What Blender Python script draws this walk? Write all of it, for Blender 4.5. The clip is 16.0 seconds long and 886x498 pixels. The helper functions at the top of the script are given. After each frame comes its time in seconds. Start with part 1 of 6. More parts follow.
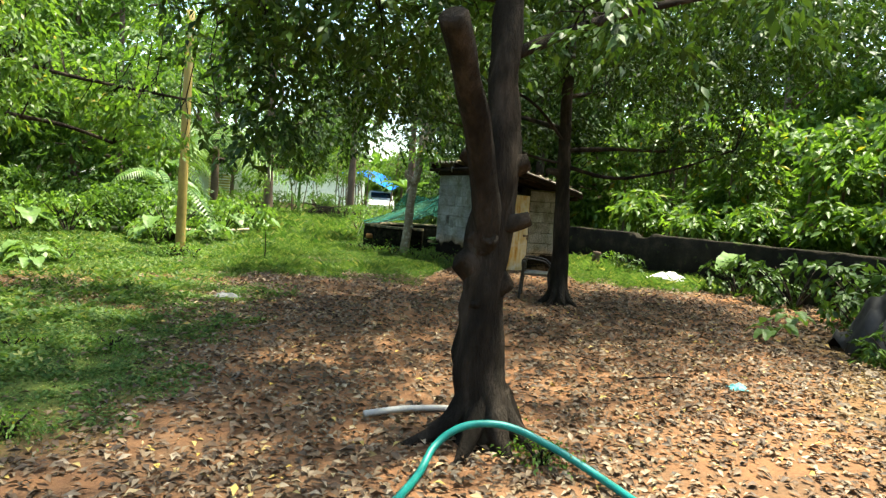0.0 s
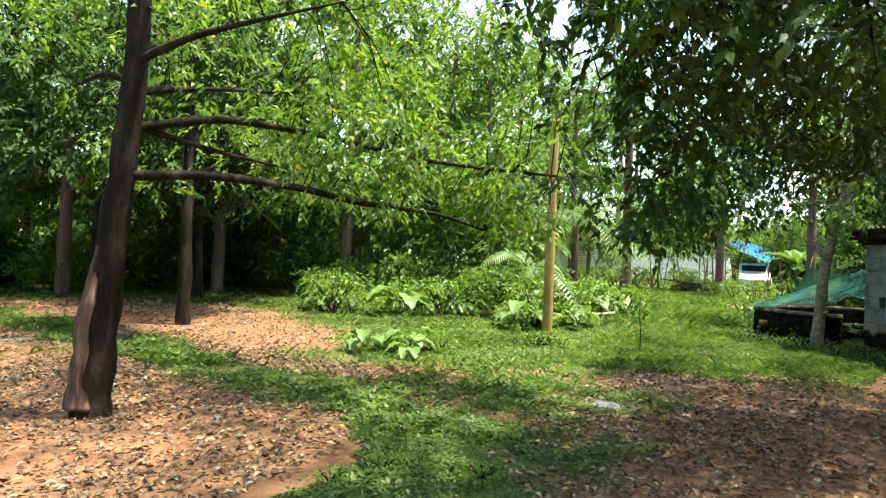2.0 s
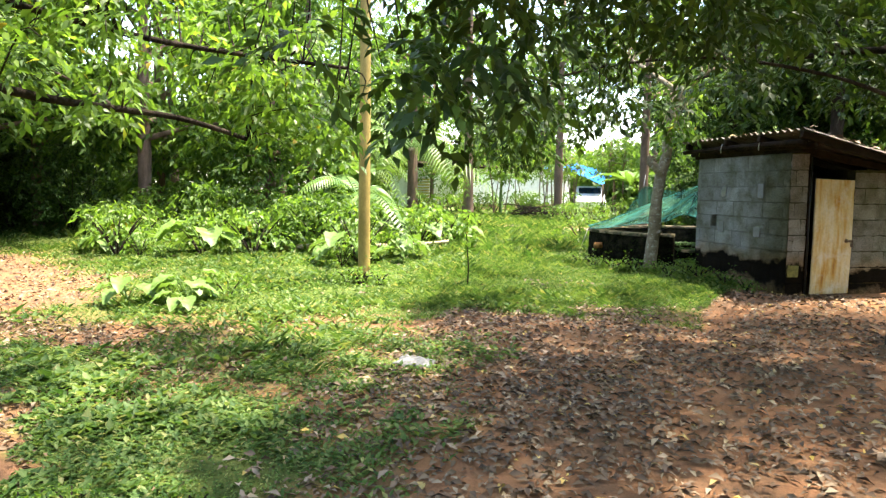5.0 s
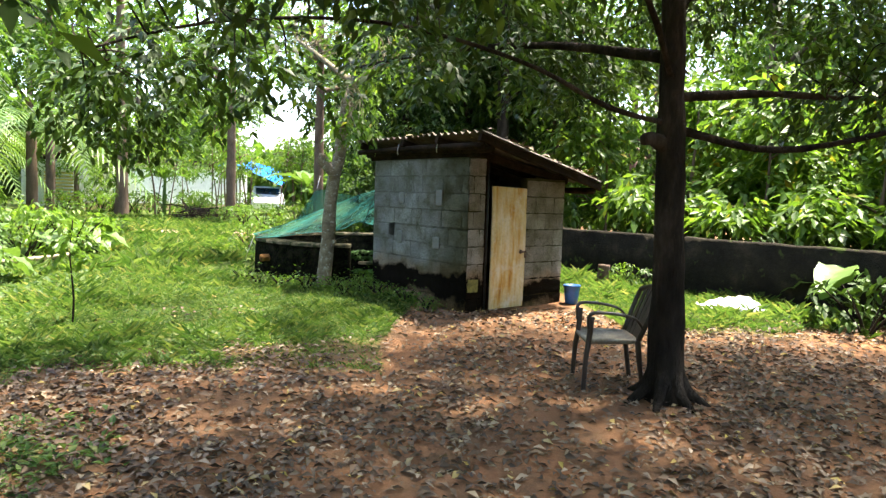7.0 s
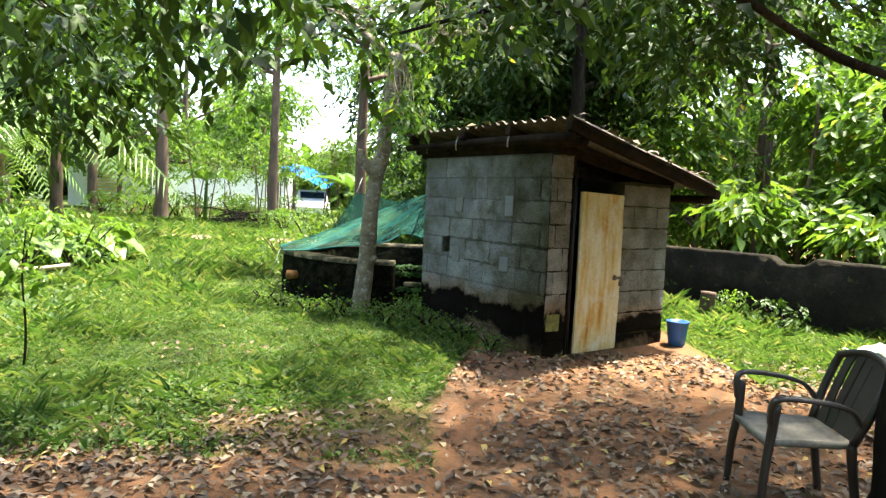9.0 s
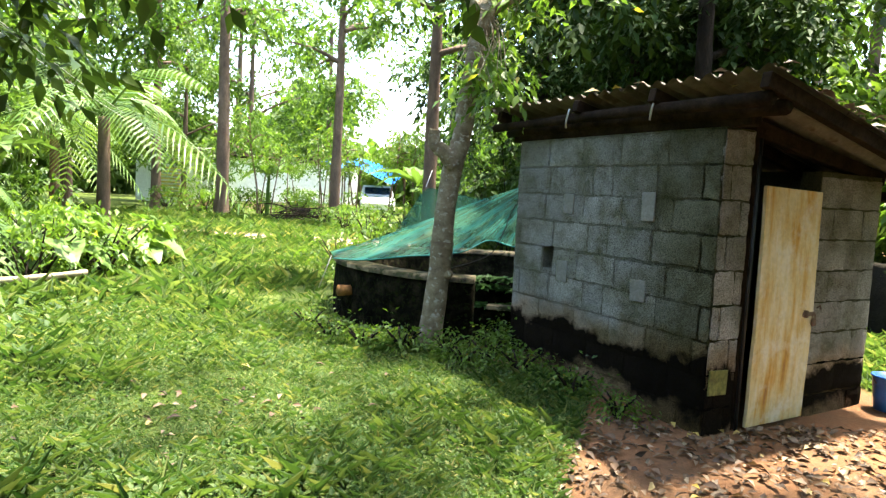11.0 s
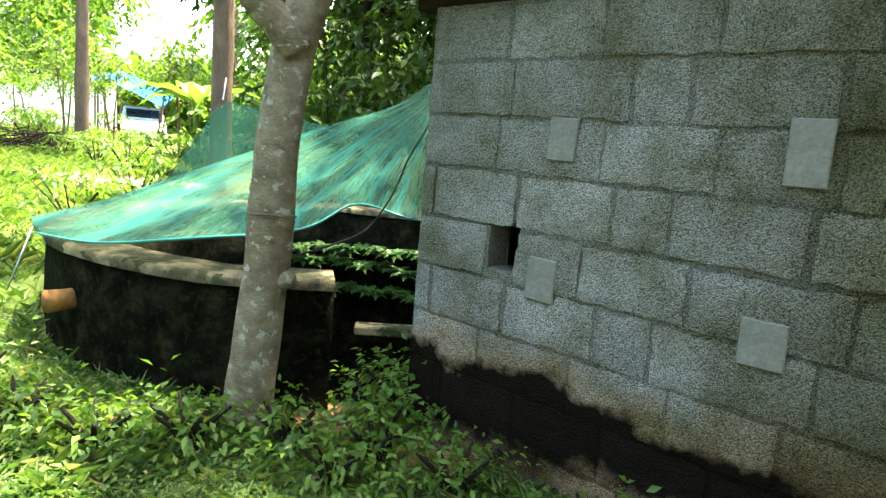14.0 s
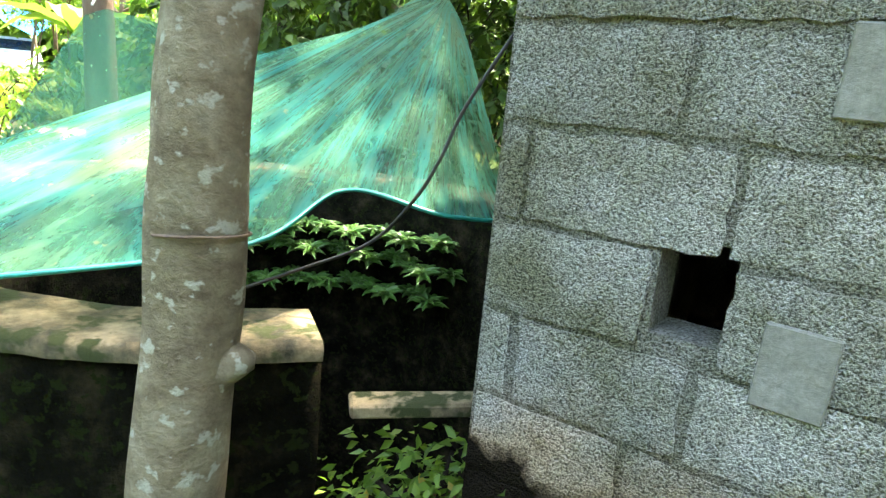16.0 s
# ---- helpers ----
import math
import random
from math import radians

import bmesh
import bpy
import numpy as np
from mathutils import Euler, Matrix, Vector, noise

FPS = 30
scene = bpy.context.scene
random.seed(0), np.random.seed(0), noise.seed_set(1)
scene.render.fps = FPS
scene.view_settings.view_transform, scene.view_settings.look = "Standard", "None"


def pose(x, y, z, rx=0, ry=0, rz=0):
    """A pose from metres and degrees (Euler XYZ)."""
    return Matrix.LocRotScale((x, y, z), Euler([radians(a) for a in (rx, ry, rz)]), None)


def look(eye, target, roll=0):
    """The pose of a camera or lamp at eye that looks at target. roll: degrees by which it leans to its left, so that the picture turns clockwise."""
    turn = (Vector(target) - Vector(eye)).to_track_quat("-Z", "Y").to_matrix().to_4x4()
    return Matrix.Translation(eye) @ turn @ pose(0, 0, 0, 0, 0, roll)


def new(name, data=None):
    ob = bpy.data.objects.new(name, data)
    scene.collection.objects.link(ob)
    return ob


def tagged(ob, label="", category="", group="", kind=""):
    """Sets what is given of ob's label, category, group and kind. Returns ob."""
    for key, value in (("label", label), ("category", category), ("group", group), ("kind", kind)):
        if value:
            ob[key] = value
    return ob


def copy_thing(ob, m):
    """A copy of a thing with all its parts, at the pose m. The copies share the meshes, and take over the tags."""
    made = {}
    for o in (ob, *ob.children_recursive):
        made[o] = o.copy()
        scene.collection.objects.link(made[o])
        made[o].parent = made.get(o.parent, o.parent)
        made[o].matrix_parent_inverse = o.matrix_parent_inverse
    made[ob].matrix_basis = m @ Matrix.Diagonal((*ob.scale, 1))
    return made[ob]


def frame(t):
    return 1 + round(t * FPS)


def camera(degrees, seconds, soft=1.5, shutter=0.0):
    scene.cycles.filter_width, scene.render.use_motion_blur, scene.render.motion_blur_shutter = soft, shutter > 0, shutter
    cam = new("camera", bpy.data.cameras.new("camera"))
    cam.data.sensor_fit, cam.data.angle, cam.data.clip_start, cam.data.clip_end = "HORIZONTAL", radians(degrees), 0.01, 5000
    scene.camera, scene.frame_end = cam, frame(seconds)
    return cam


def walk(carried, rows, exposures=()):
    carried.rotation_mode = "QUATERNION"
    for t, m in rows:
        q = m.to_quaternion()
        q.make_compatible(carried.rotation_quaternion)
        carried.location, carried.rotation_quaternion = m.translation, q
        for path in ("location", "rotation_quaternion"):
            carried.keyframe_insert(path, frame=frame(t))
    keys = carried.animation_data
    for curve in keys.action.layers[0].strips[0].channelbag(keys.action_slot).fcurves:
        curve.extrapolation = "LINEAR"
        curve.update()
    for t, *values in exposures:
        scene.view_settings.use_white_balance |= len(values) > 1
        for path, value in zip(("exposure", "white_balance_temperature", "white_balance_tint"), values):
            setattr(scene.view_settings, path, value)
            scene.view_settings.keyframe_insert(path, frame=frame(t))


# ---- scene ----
cam = camera(67.7, 16.0, soft=1.35)
METRES, EYE, TILT, LEAN, TURN = 14.4, 1.50, -1.15, 0.98, 2.1
ROWS = [
    (0.0, 0.0, 0.0, 0.0, 0.26, -2.95, -4.95),
    (0.5, -0.0137, 0.0304, 0.0012, 2.53, -2.8, -4.51),
    (1.0, -0.0242, 0.0646, -0.0001, 8.77, -2.43, -3.92),
    (1.5, -0.0416, 0.0862, 0.0054, 19.27, -1.42, -3.55),
    (2.0, -0.0568, 0.1037, 0.0089, 29.97, 1.23, -3.51),
    (2.5, -0.064, 0.1253, 0.0133, 42.17, 3.47, -3.44),
    (3.0, -0.0715, 0.1355, 0.0148, 51.65, 1.09, -3.07),
    (3.5, -0.0839, 0.1522, 0.0102, 47.25, -2.78, -2.3),
    (4.0, -0.0802, 0.1752, 0.0085, 36.93, -3.73, -1.85),
    (4.5, -0.0681, 0.207, 0.0057, 26.96, -4.4, -1.83),
    (5.0, -0.0663, 0.239, 0.0058, 17.28, -4.24, -1.98),
    (7.5, -0.0546, 0.4048, 0.0131, -11.0, -3.02, -2.74),
    (8.0, -0.0549, 0.4383, 0.0128, -10.59, -2.92, -2.83),
    (8.5, -0.0483, 0.4708, 0.0144, -8.87, -2.86, -3.15),
    (9.0, -0.0504, 0.506, 0.0154, -5.48, -2.82, -3.58),
    (9.5, -0.0516, 0.5393, 0.0178, 1.1, -3.1, -3.88),
    (12.0, -0.0592, 0.7165, 0.018, -3.2, -3.83, -4.58),
    (12.5, -0.0512, 0.7544, 0.0201, -9.04, -3.87, -4.94),
    (13.0, -0.0593, 0.7867, 0.0198, -13.78, -4.44, -5.29),
    (13.5, -0.0644, 0.817, 0.0184, -16.04, -5.88, -5.52),
    (14.0, -0.0725, 0.8517, 0.0174, -18.11, -7.78, -5.45),
    (14.5, -0.0814, 0.8773, 0.0169, -19.06, -8.47, -5.53),
    (15.0, -0.0764, 0.9057, 0.0146, -20.4, -9.23, -5.55),
    (15.5, -0.0754, 0.9345, 0.0158, -24.67, -11.22, -5.45),
    (16.0, -0.0684, 0.9577, 0.0165, -25.67, -12.07, -5.69),
]
walk(cam, [(t, pose(0, 0, EYE, TILT, LEAN, TURN) @ pose(METRES * x, METRES * y, METRES * z, 90 + pitch, roll, yaw)) for t, x, y, z, yaw, pitch, roll in ROWS],
     exposures=[(0.0, 2.3, 7100, 0), (2.0, 2.35, 7100, 6), (3.5, 2.3, 7100, 10), (5.0, 2.95, 7100, 12), (7.5, 2.85, 6900, 11), (9.0, 2.95, 6900, 9), (12.0, 3.2, 7100, 11), (14.0, 3.95, 7500, 5), (16.0, 4.6, 7500, 8)])

# ---------------------------------------------------------------- light
SUN_DIR = Vector((0.26, 0.14, 0.95)).normalized()
world = bpy.data.worlds.new("sky")
scene.world = world
world.use_nodes = True
wn = world.node_tree
sky = wn.nodes.new("ShaderNodeTexSky")
sky.sky_type = "NISHITA"
sky.sun_disc = False
sky.sun_elevation = math.asin(SUN_DIR.z)
sky.sun_rotation = math.atan2(SUN_DIR.x, SUN_DIR.y)
sky.dust_density = 2.0
wn.links.new(sky.outputs[0], wn.nodes["Background"].inputs[0])
wn.nodes["Background"].inputs[1].default_value = 0.15
sun = new("sun", bpy.data.lights.new("sun", "SUN"))
sun.data.energy, sun.data.angle, sun.data.color = 3.6, radians(2.5), (1.0, 0.95, 0.86)
sun.matrix_world = look((0, 0, 0), -SUN_DIR)


# ---------------------------------------------------------------- materials
def shader(name, rough=0.8, spec=0.3):
    m = bpy.data.materials.new(name)
    m.use_nodes = True
    b = m.node_tree.nodes["Principled BSDF"]
    b.inputs["Roughness"].default_value = rough
    b.inputs["Specular IOR Level"].default_value = spec
    return m, m.node_tree, b


def nd(nt, kind, **inputs):
    n = nt.nodes.new(kind)
    for k, v in inputs.items():
        n.inputs[k.replace("_", " ")].default_value = v
    return n


def ramp(nt, src, stops):
    r = nt.nodes.new("ShaderNodeValToRGB")
    e = r.color_ramp.elements
    while len(e) < len(stops):
        e.new(0.5)
    for el, (p, c) in zip(e, stops):
        el.position, el.color = p, (*c, 1)
    nt.links.new(src, r.inputs[0])
    return r.outputs[0]


def mixc(nt, fac, a, b, mode="MIX"):
    m = nt.nodes.new("ShaderNodeMix")
    m.data_type, m.blend_type = "RGBA", mode
    for sock, val in ((m.inputs[0], fac), (m.inputs[6], a), (m.inputs[7], b)):
        if hasattr(val, "is_output"):
            nt.links.new(val, sock)
        else:
            sock.default_value = val if isinstance(val, float) else (*val, 1)
    return m.outputs[2]


def coords(nt, kind="Object", scale=(1, 1, 1)):
    if kind == "World":
        out = nt.nodes.new("ShaderNodeNewGeometry").outputs["Position"]
    else:
        out = nt.nodes.new("ShaderNodeTexCoord").outputs[kind]
    mp = nd(nt, "ShaderNodeMapping", Scale=scale)
    nt.links.new(out, mp.inputs[0])
    return mp.outputs[0]


def noise_tex(nt, vec, scale, detail=6.0, rough=0.6, dist=0.0):
    n = nd(nt, "ShaderNodeTexNoise", Scale=scale, Detail=detail, Roughness=rough, Distortion=dist)
    nt.links.new(vec, n.inputs["Vector"])
    return n.outputs["Fac"]


def bump(nt, b, height, strength, dist=0.01):
    n = nd(nt, "ShaderNodeBump", Strength=strength, Distance=dist)
    nt.links.new(height, n.inputs["Height"])
    nt.links.new(n.outputs[0], b.inputs["Normal"])


def rough_mat(name, stops, scale, grain, rough=0.85, strength=0.6, dist=0.01, stretch=(1, 1, 1), spec=0.25, space="Object", blotch=None):
    """Two scales of noise: large blotches through the ramp, fine grain over it and as relief."""
    m, nt, b = shader(name, rough, spec)
    v = coords(nt, space, stretch)
    big, fine = noise_tex(nt, v, scale), noise_tex(nt, v, grain, 8.0, 0.7)
    col = ramp(nt, big, stops)
    col = mixc(nt, 0.55, col, ramp(nt, fine, [(0.3, (0.35, 0.35, 0.35)), (0.7, (1.0, 1.0, 1.0))]), "MULTIPLY")
    if blotch:
        spots = noise_tex(nt, v, blotch[0], 3.0)
        f = ramp(nt, spots, [(blotch[1], (0, 0, 0)), (blotch[1] + 0.06, (1, 1, 1))])
        col = mixc(nt, f, col, blotch[2])
    nt.links.new(col, b.inputs["Base Color"])
    bump(nt, b, fine, strength, dist)
    return m


def leaf_mat(name, stops, trans=0.35, rough=0.42, spec=0.4, yellow=None):
    m, nt, b = shader(name, rough, spec)
    geo = nt.nodes.new("ShaderNodeNewGeometry")
    col = ramp(nt, geo.outputs["Random Per Island"], stops)
    v = coords(nt, "World")
    col = mixc(nt, 0.5, col, ramp(nt, noise_tex(nt, v, 0.6, 2.0), [(0.35, (0.55, 0.6, 0.5)), (0.65, (1, 1, 1))]), "MULTIPLY")
    nt.links.new(col, b.inputs["Base Color"])
    if trans:
        t = nt.nodes.new("ShaderNodeBsdfTranslucent")
        nt.links.new(mixc(nt, 1.0, col, (1.0, 1.0, 0.55), "MULTIPLY"), t.inputs[0])
        mx = nd(nt, "ShaderNodeMixShader", Fac=trans)
        nt.links.new(b.outputs[0], mx.inputs[1])
        nt.links.new(t.outputs[0], mx.inputs[2])
        nt.links.new(mx.outputs[0], nt.nodes["Material Output"].inputs[0])
    return m


M_LEAF_DARK = leaf_mat("glossy dark leaf", [(0.0, (0.022, 0.05, 0.01)), (0.5, (0.042, 0.09, 0.016)), (1.0, (0.09, 0.16, 0.028))], 0.3, 0.5, 0.22)
# Darker copy of the leaf above: the grove's canopy shade is in its colour.
M_LEAF_GROVE = leaf_mat("dark leaf with grove shade in its colour", [(0.0, (0.014, 0.034, 0.008)), (0.5, (0.028, 0.06, 0.012)), (1.0, (0.05, 0.095, 0.018))], 0.15, 0.65, 0.12)
M_LEAF_LIGHT = leaf_mat("light green leaf", [(0.0, (0.07, 0.14, 0.02)), (0.5, (0.12, 0.23, 0.035)), (0.97, (0.2, 0.32, 0.05)), (1.0, (0.4, 0.3, 0.04))], 0.6)
M_LEAF_WOODS = leaf_mat("woodland leaf", [(0.0, (0.045, 0.1, 0.018)), (0.5, (0.09, 0.18, 0.03)), (1.0, (0.16, 0.27, 0.045))], 0.6, 0.5)
M_GRASS = leaf_mat("grass and clover", [(0.0, (0.04, 0.1, 0.022)), (0.5, (0.095, 0.172, 0.042)), (0.9, (0.17, 0.24, 0.07)), (1.0, (0.3, 0.3, 0.12))], 0.5, 0.55, 0.25)
M_FERN = leaf_mat("fern frond", [(0.0, (0.04, 0.11, 0.02)), (1.0, (0.1, 0.22, 0.04))], 0.35)
M_BANANA = leaf_mat("broad plant leaf", [(0.0, (0.065, 0.15, 0.03)), (1.0, (0.15, 0.25, 0.055))], 0.4, 0.45)
M_LITTER = leaf_mat("fallen dry leaf", [(0.0, (0.04, 0.025, 0.014)), (0.45, (0.12, 0.072, 0.04)), (0.78, (0.18, 0.125, 0.075)), (0.95, (0.31, 0.24, 0.165)), (1.0, (0.4, 0.28, 0.05))], 0.0, 0.6, 0.3)
M_BARK = rough_mat("dark brown bark", [(0.3, (0.012, 0.01, 0.008)), (0.5, (0.03, 0.024, 0.018)), (0.7, (0.085, 0.066, 0.05))], 5, 30, 0.9, 1.0, 0.045, (1, 1, 0.3), 0.06)
M_BARK_GREY = rough_mat("grey lichened bark", [(0.3, (0.13, 0.1, 0.062)), (0.48, (0.23, 0.185, 0.115)), (0.66, (0.33, 0.29, 0.2))], 9, 45, 0.9, 1.0, 0.025, (1, 1, 1.3), blotch=(17, 0.59, (0.37, 0.36, 0.29)))
M_PATCH = rough_mat("smooth mortar patch", [(0.3, (0.17, 0.17, 0.145)), (0.7, (0.25, 0.25, 0.22))], 9, 70, 0.95, 0.9, 0.004)
M_BARK_PALE = rough_mat("pale brown bark", [(0.3, (0.085, 0.055, 0.04)), (0.7, (0.22, 0.15, 0.105))], 4, 30, 0.9, 0.8, 0.02, (1, 1, 0.4))
M_RAW_WOOD = rough_mat("bare splintered wood", [(0.3, (0.06, 0.04, 0.03)), (0.5, (0.14, 0.085, 0.065)), (0.7, (0.27, 0.17, 0.13))], 9, 30, 0.85, 0.9, 0.015, (2, 2, 0.25))
M_POLE = rough_mat("yellow painted pole", [(0.35, (0.26, 0.19, 0.055)), (0.6, (0.4, 0.3, 0.09))], 4, 25, 0.7, 0.4, 0.006, (1, 1, 0.4), blotch=(6, 0.62, (0.25, 0.2, 0.08)))
# Brown timber coloured almost black, to hold the shade under the eaves.
M_PLANK = rough_mat("weathered timber with eaves shade", [(0.3, (0.008, 0.006, 0.004)), (0.7, (0.04, 0.026, 0.017))], 5, 40, 0.9, 0.7, 0.006, (1, 1, 1), 0.05)
M_BOUNDARY = rough_mat("dark mossy masonry", [(0.3, (0.012, 0.011, 0.009)), (0.55, (0.028, 0.025, 0.018)), (0.75, (0.07, 0.056, 0.038))], 2.2, 26, 0.95, 0.9, 0.02, spec=0.05, blotch=(5, 0.63, (0.05, 0.07, 0.02)))
# Mossy masonry, taken near-black so the shaft's darkness sits in the colour.
M_WELL = rough_mat("mossy well masonry with shaft darkness", [(0.35, (0.003, 0.003, 0.002)), (0.52, (0.01, 0.0095, 0.006)), (0.72, (0.045, 0.036, 0.02))], 7, 22, 0.95, 1.0, 0.06, spec=0.03, blotch=(30, 0.55, (0.012, 0.017, 0.005)))
M_RIM = rough_mat("worn well rim plaster", [(0.38, (0.04, 0.038, 0.025)), (0.5, (0.13, 0.105, 0.06)), (0.64, (0.32, 0.25, 0.15))], 6, 30, 0.95, 0.9, 0.015, blotch=(9, 0.5, (0.035, 0.042, 0.014)))
M_PLASTIC = rough_mat("dark brown plastic", [(0.3, (0.028, 0.02, 0.016)), (0.7, (0.045, 0.033, 0.026))], 5, 60, 0.4, 0.1, 0.002, spec=0.5)
M_SEAT = rough_mat("dusty sun-bleached plastic", [(0.35, (0.15, 0.135, 0.11)), (0.65, (0.3, 0.28, 0.22))], 7, 50, 0.7, 0.2, 0.002)
M_BLUE = rough_mat("blue plastic", [(0.3, (0.02, 0.11, 0.36)), (0.7, (0.03, 0.16, 0.48))], 3, 40, 0.45, 0.1, 0.002, spec=0.5)
M_TARP = rough_mat("blue tarpaulin", [(0.3, (0.006, 0.13, 0.6)), (0.7, (0.012, 0.2, 0.8))], 1.5, 12, 0.75, 0.4, 0.03, spec=0.06)
M_WHITE = rough_mat("white limewash", [(0.3, (0.9, 0.89, 0.86)), (0.7, (0.99, 0.99, 0.98))], 0.8, 12, 0.9, 0.2, 0.01)
M_ORANGE = rough_mat("stained plaster base", [(0.3, (0.4, 0.25, 0.15)), (0.7, (0.6, 0.45, 0.3))], 1.0, 12, 0.9, 0.2, 0.01)
M_HOSE = rough_mat("green garden hose", [(0.3, (0.0, 0.16, 0.13)), (0.7, (0.0, 0.24, 0.2))], 6, 60, 0.45, 0.1, 0.002, spec=0.5)
M_SACK = rough_mat("white woven sack", [(0.3, (0.55, 0.55, 0.54)), (0.7, (0.8, 0.8, 0.79))], 6, 40, 0.8, 0.6, 0.01)
M_RAG = rough_mat("faded grey cloth", [(0.3, (0.12, 0.12, 0.12)), (0.7, (0.24, 0.245, 0.24))], 9, 60, 0.9, 0.6, 0.008)
M_TEAL = rough_mat("teal plastic scrap", [(0.3, (0.1, 0.36, 0.36)), (0.7, (0.2, 0.5, 0.5))], 9, 60, 0.6, 0.3, 0.004)
M_PVC = rough_mat("pale grey plastic pipe", [(0.3, (0.35, 0.34, 0.31)), (0.7, (0.5, 0.49, 0.45))], 9, 50, 0.6, 0.2, 0.003)
M_STEEL = rough_mat("rusty steel", [(0.3, (0.08, 0.05, 0.035)), (0.7, (0.2, 0.13, 0.09))], 12, 60, 0.7, 0.4, 0.003, spec=0.4)
M_SHEET = rough_mat("weathered corrugated sheet", [(0.3, (0.07, 0.06, 0.045)), (0.7, (0.22, 0.2, 0.165))], 2.5, 25, 0.85, 0.4, 0.004, blotch=(3.5, 0.6, (0.08, 0.06, 0.04)))
M_BLACK = rough_mat("black cable", [(0.3, (0.012, 0.012, 0.012)), (0.7, (0.03, 0.03, 0.03))], 12, 60, 0.5, 0.1, 0.002)
M_GLASS = rough_mat("dark car glass", [(0.3, (0.02, 0.025, 0.03)), (0.7, (0.03, 0.035, 0.04))], 3, 20, 0.08, 0.0, 0.001, spec=0.6)
M_CARPAINT = rough_mat("white car paint", [(0.3, (0.7, 0.7, 0.7)), (0.7, (0.8, 0.8, 0.8))], 1, 9, 0.25, 0.02, 0.001, spec=0.5)
M_YELLOW = rough_mat("old yellow paint", [(0.35, (0.1, 0.095, 0.03)), (0.6, (0.24, 0.22, 0.06))], 14, 50, 0.85, 0.4, 0.004)
M_REED = rough_mat("yellow slatted boards", [(0.3, (0.35, 0.28, 0.06)), (0.7, (0.5, 0.42, 0.12))], 3, 20, 0.8, 0.3, 0.01)
M_CUT = rough_mat("pale cut timber", [(0.3, (0.32, 0.26, 0.15)), (0.7, (0.5, 0.42, 0.28))], 6, 40, 0.85, 0.5, 0.008, (1, 1, 0.3))
M_CLAY = rough_mat("orange clay", [(0.3, (0.16, 0.07, 0.02)), (0.7, (0.34, 0.16, 0.04))], 9, 40, 0.85, 0.4, 0.004)
M_DRY = rough_mat("dried brown leaf edge", [(0.3, (0.24, 0.12, 0.03)), (0.7, (0.5, 0.33, 0.07))], 9, 40, 0.8, 0.4, 0.004)


def yellow_leaf_material():
    """A dying banana leaf: yellow-green with brown dried blotches between the ribs."""
    m, nt, b = shader("brown-blotched yellow banana leaf", 0.6, 0.2)
    v = coords(nt, "Object")
    col = ramp(nt, noise_tex(nt, v, 3.0, 4.0), [(0.35, (0.2, 0.3, 0.03)), (0.6, (0.45, 0.4, 0.05))])
    dry = noise_tex(nt, coords(nt, "Object", (3, 3, 9)), 2.2, 6.0, 0.7)
    col = mixc(nt, ramp(nt, dry, [(0.54, (0, 0, 0)), (0.62, (1, 1, 1))]), col, (0.26, 0.12, 0.03))
    nt.links.new(col, b.inputs["Base Color"])
    t = nt.nodes.new("ShaderNodeBsdfTranslucent")
    nt.links.new(col, t.inputs[0])
    mx = nd(nt, "ShaderNodeMixShader", Fac=0.5)
    nt.links.new(b.outputs[0], mx.inputs[1])
    nt.links.new(t.outputs[0], mx.inputs[2])
    nt.links.new(mx.outputs[0], nt.nodes["Material Output"].inputs[0])
    bump(nt, b, dry, 0.5, 0.02)
    return m


M_FLOWER = yellow_leaf_material()


def ground_material():
    m, nt, b = shader("red earth with leaf mould", 0.95, 0.08)
    v = coords(nt, "World")
    big, mid, fine = noise_tex(nt, v, 0.45, 5.0), noise_tex(nt, v, 3.0, 8.0, 0.65), noise_tex(nt, v, 38.0, 8.0, 0.75)
    col = ramp(nt, big, [(0.32, (0.15, 0.08, 0.042)), (0.5, (0.25, 0.125, 0.062)), (0.68, (0.34, 0.165, 0.078))])
    col = mixc(nt, ramp(nt, mid, [(0.42, (0, 0, 0)), (0.62, (1, 1, 1))]), col, (0.17, 0.1, 0.056))
    att = nt.nodes.new("ShaderNodeAttribute")
    att.attribute_name = "turf"
    turf = ramp(nt, mid, [(0.35, (0.05, 0.085, 0.018)), (0.65, (0.12, 0.15, 0.035))])
    col = mixc(nt, att.outputs["Fac"], col, turf)
    att2 = nt.nodes.new("ShaderNodeAttribute")
    att2.attribute_name = "track"
    col = mixc(nt, att2.outputs["Fac"], col, (0.38, 0.27, 0.19))
    col = mixc(nt, 0.6, col, ramp(nt, fine, [(0.3, (0.35, 0.35, 0.35)), (0.65, (1, 1, 1))]), "MULTIPLY")
    nt.links.new(col, b.inputs["Base Color"])
    bump(nt, b, fine, 0.8, 0.02)
    return m


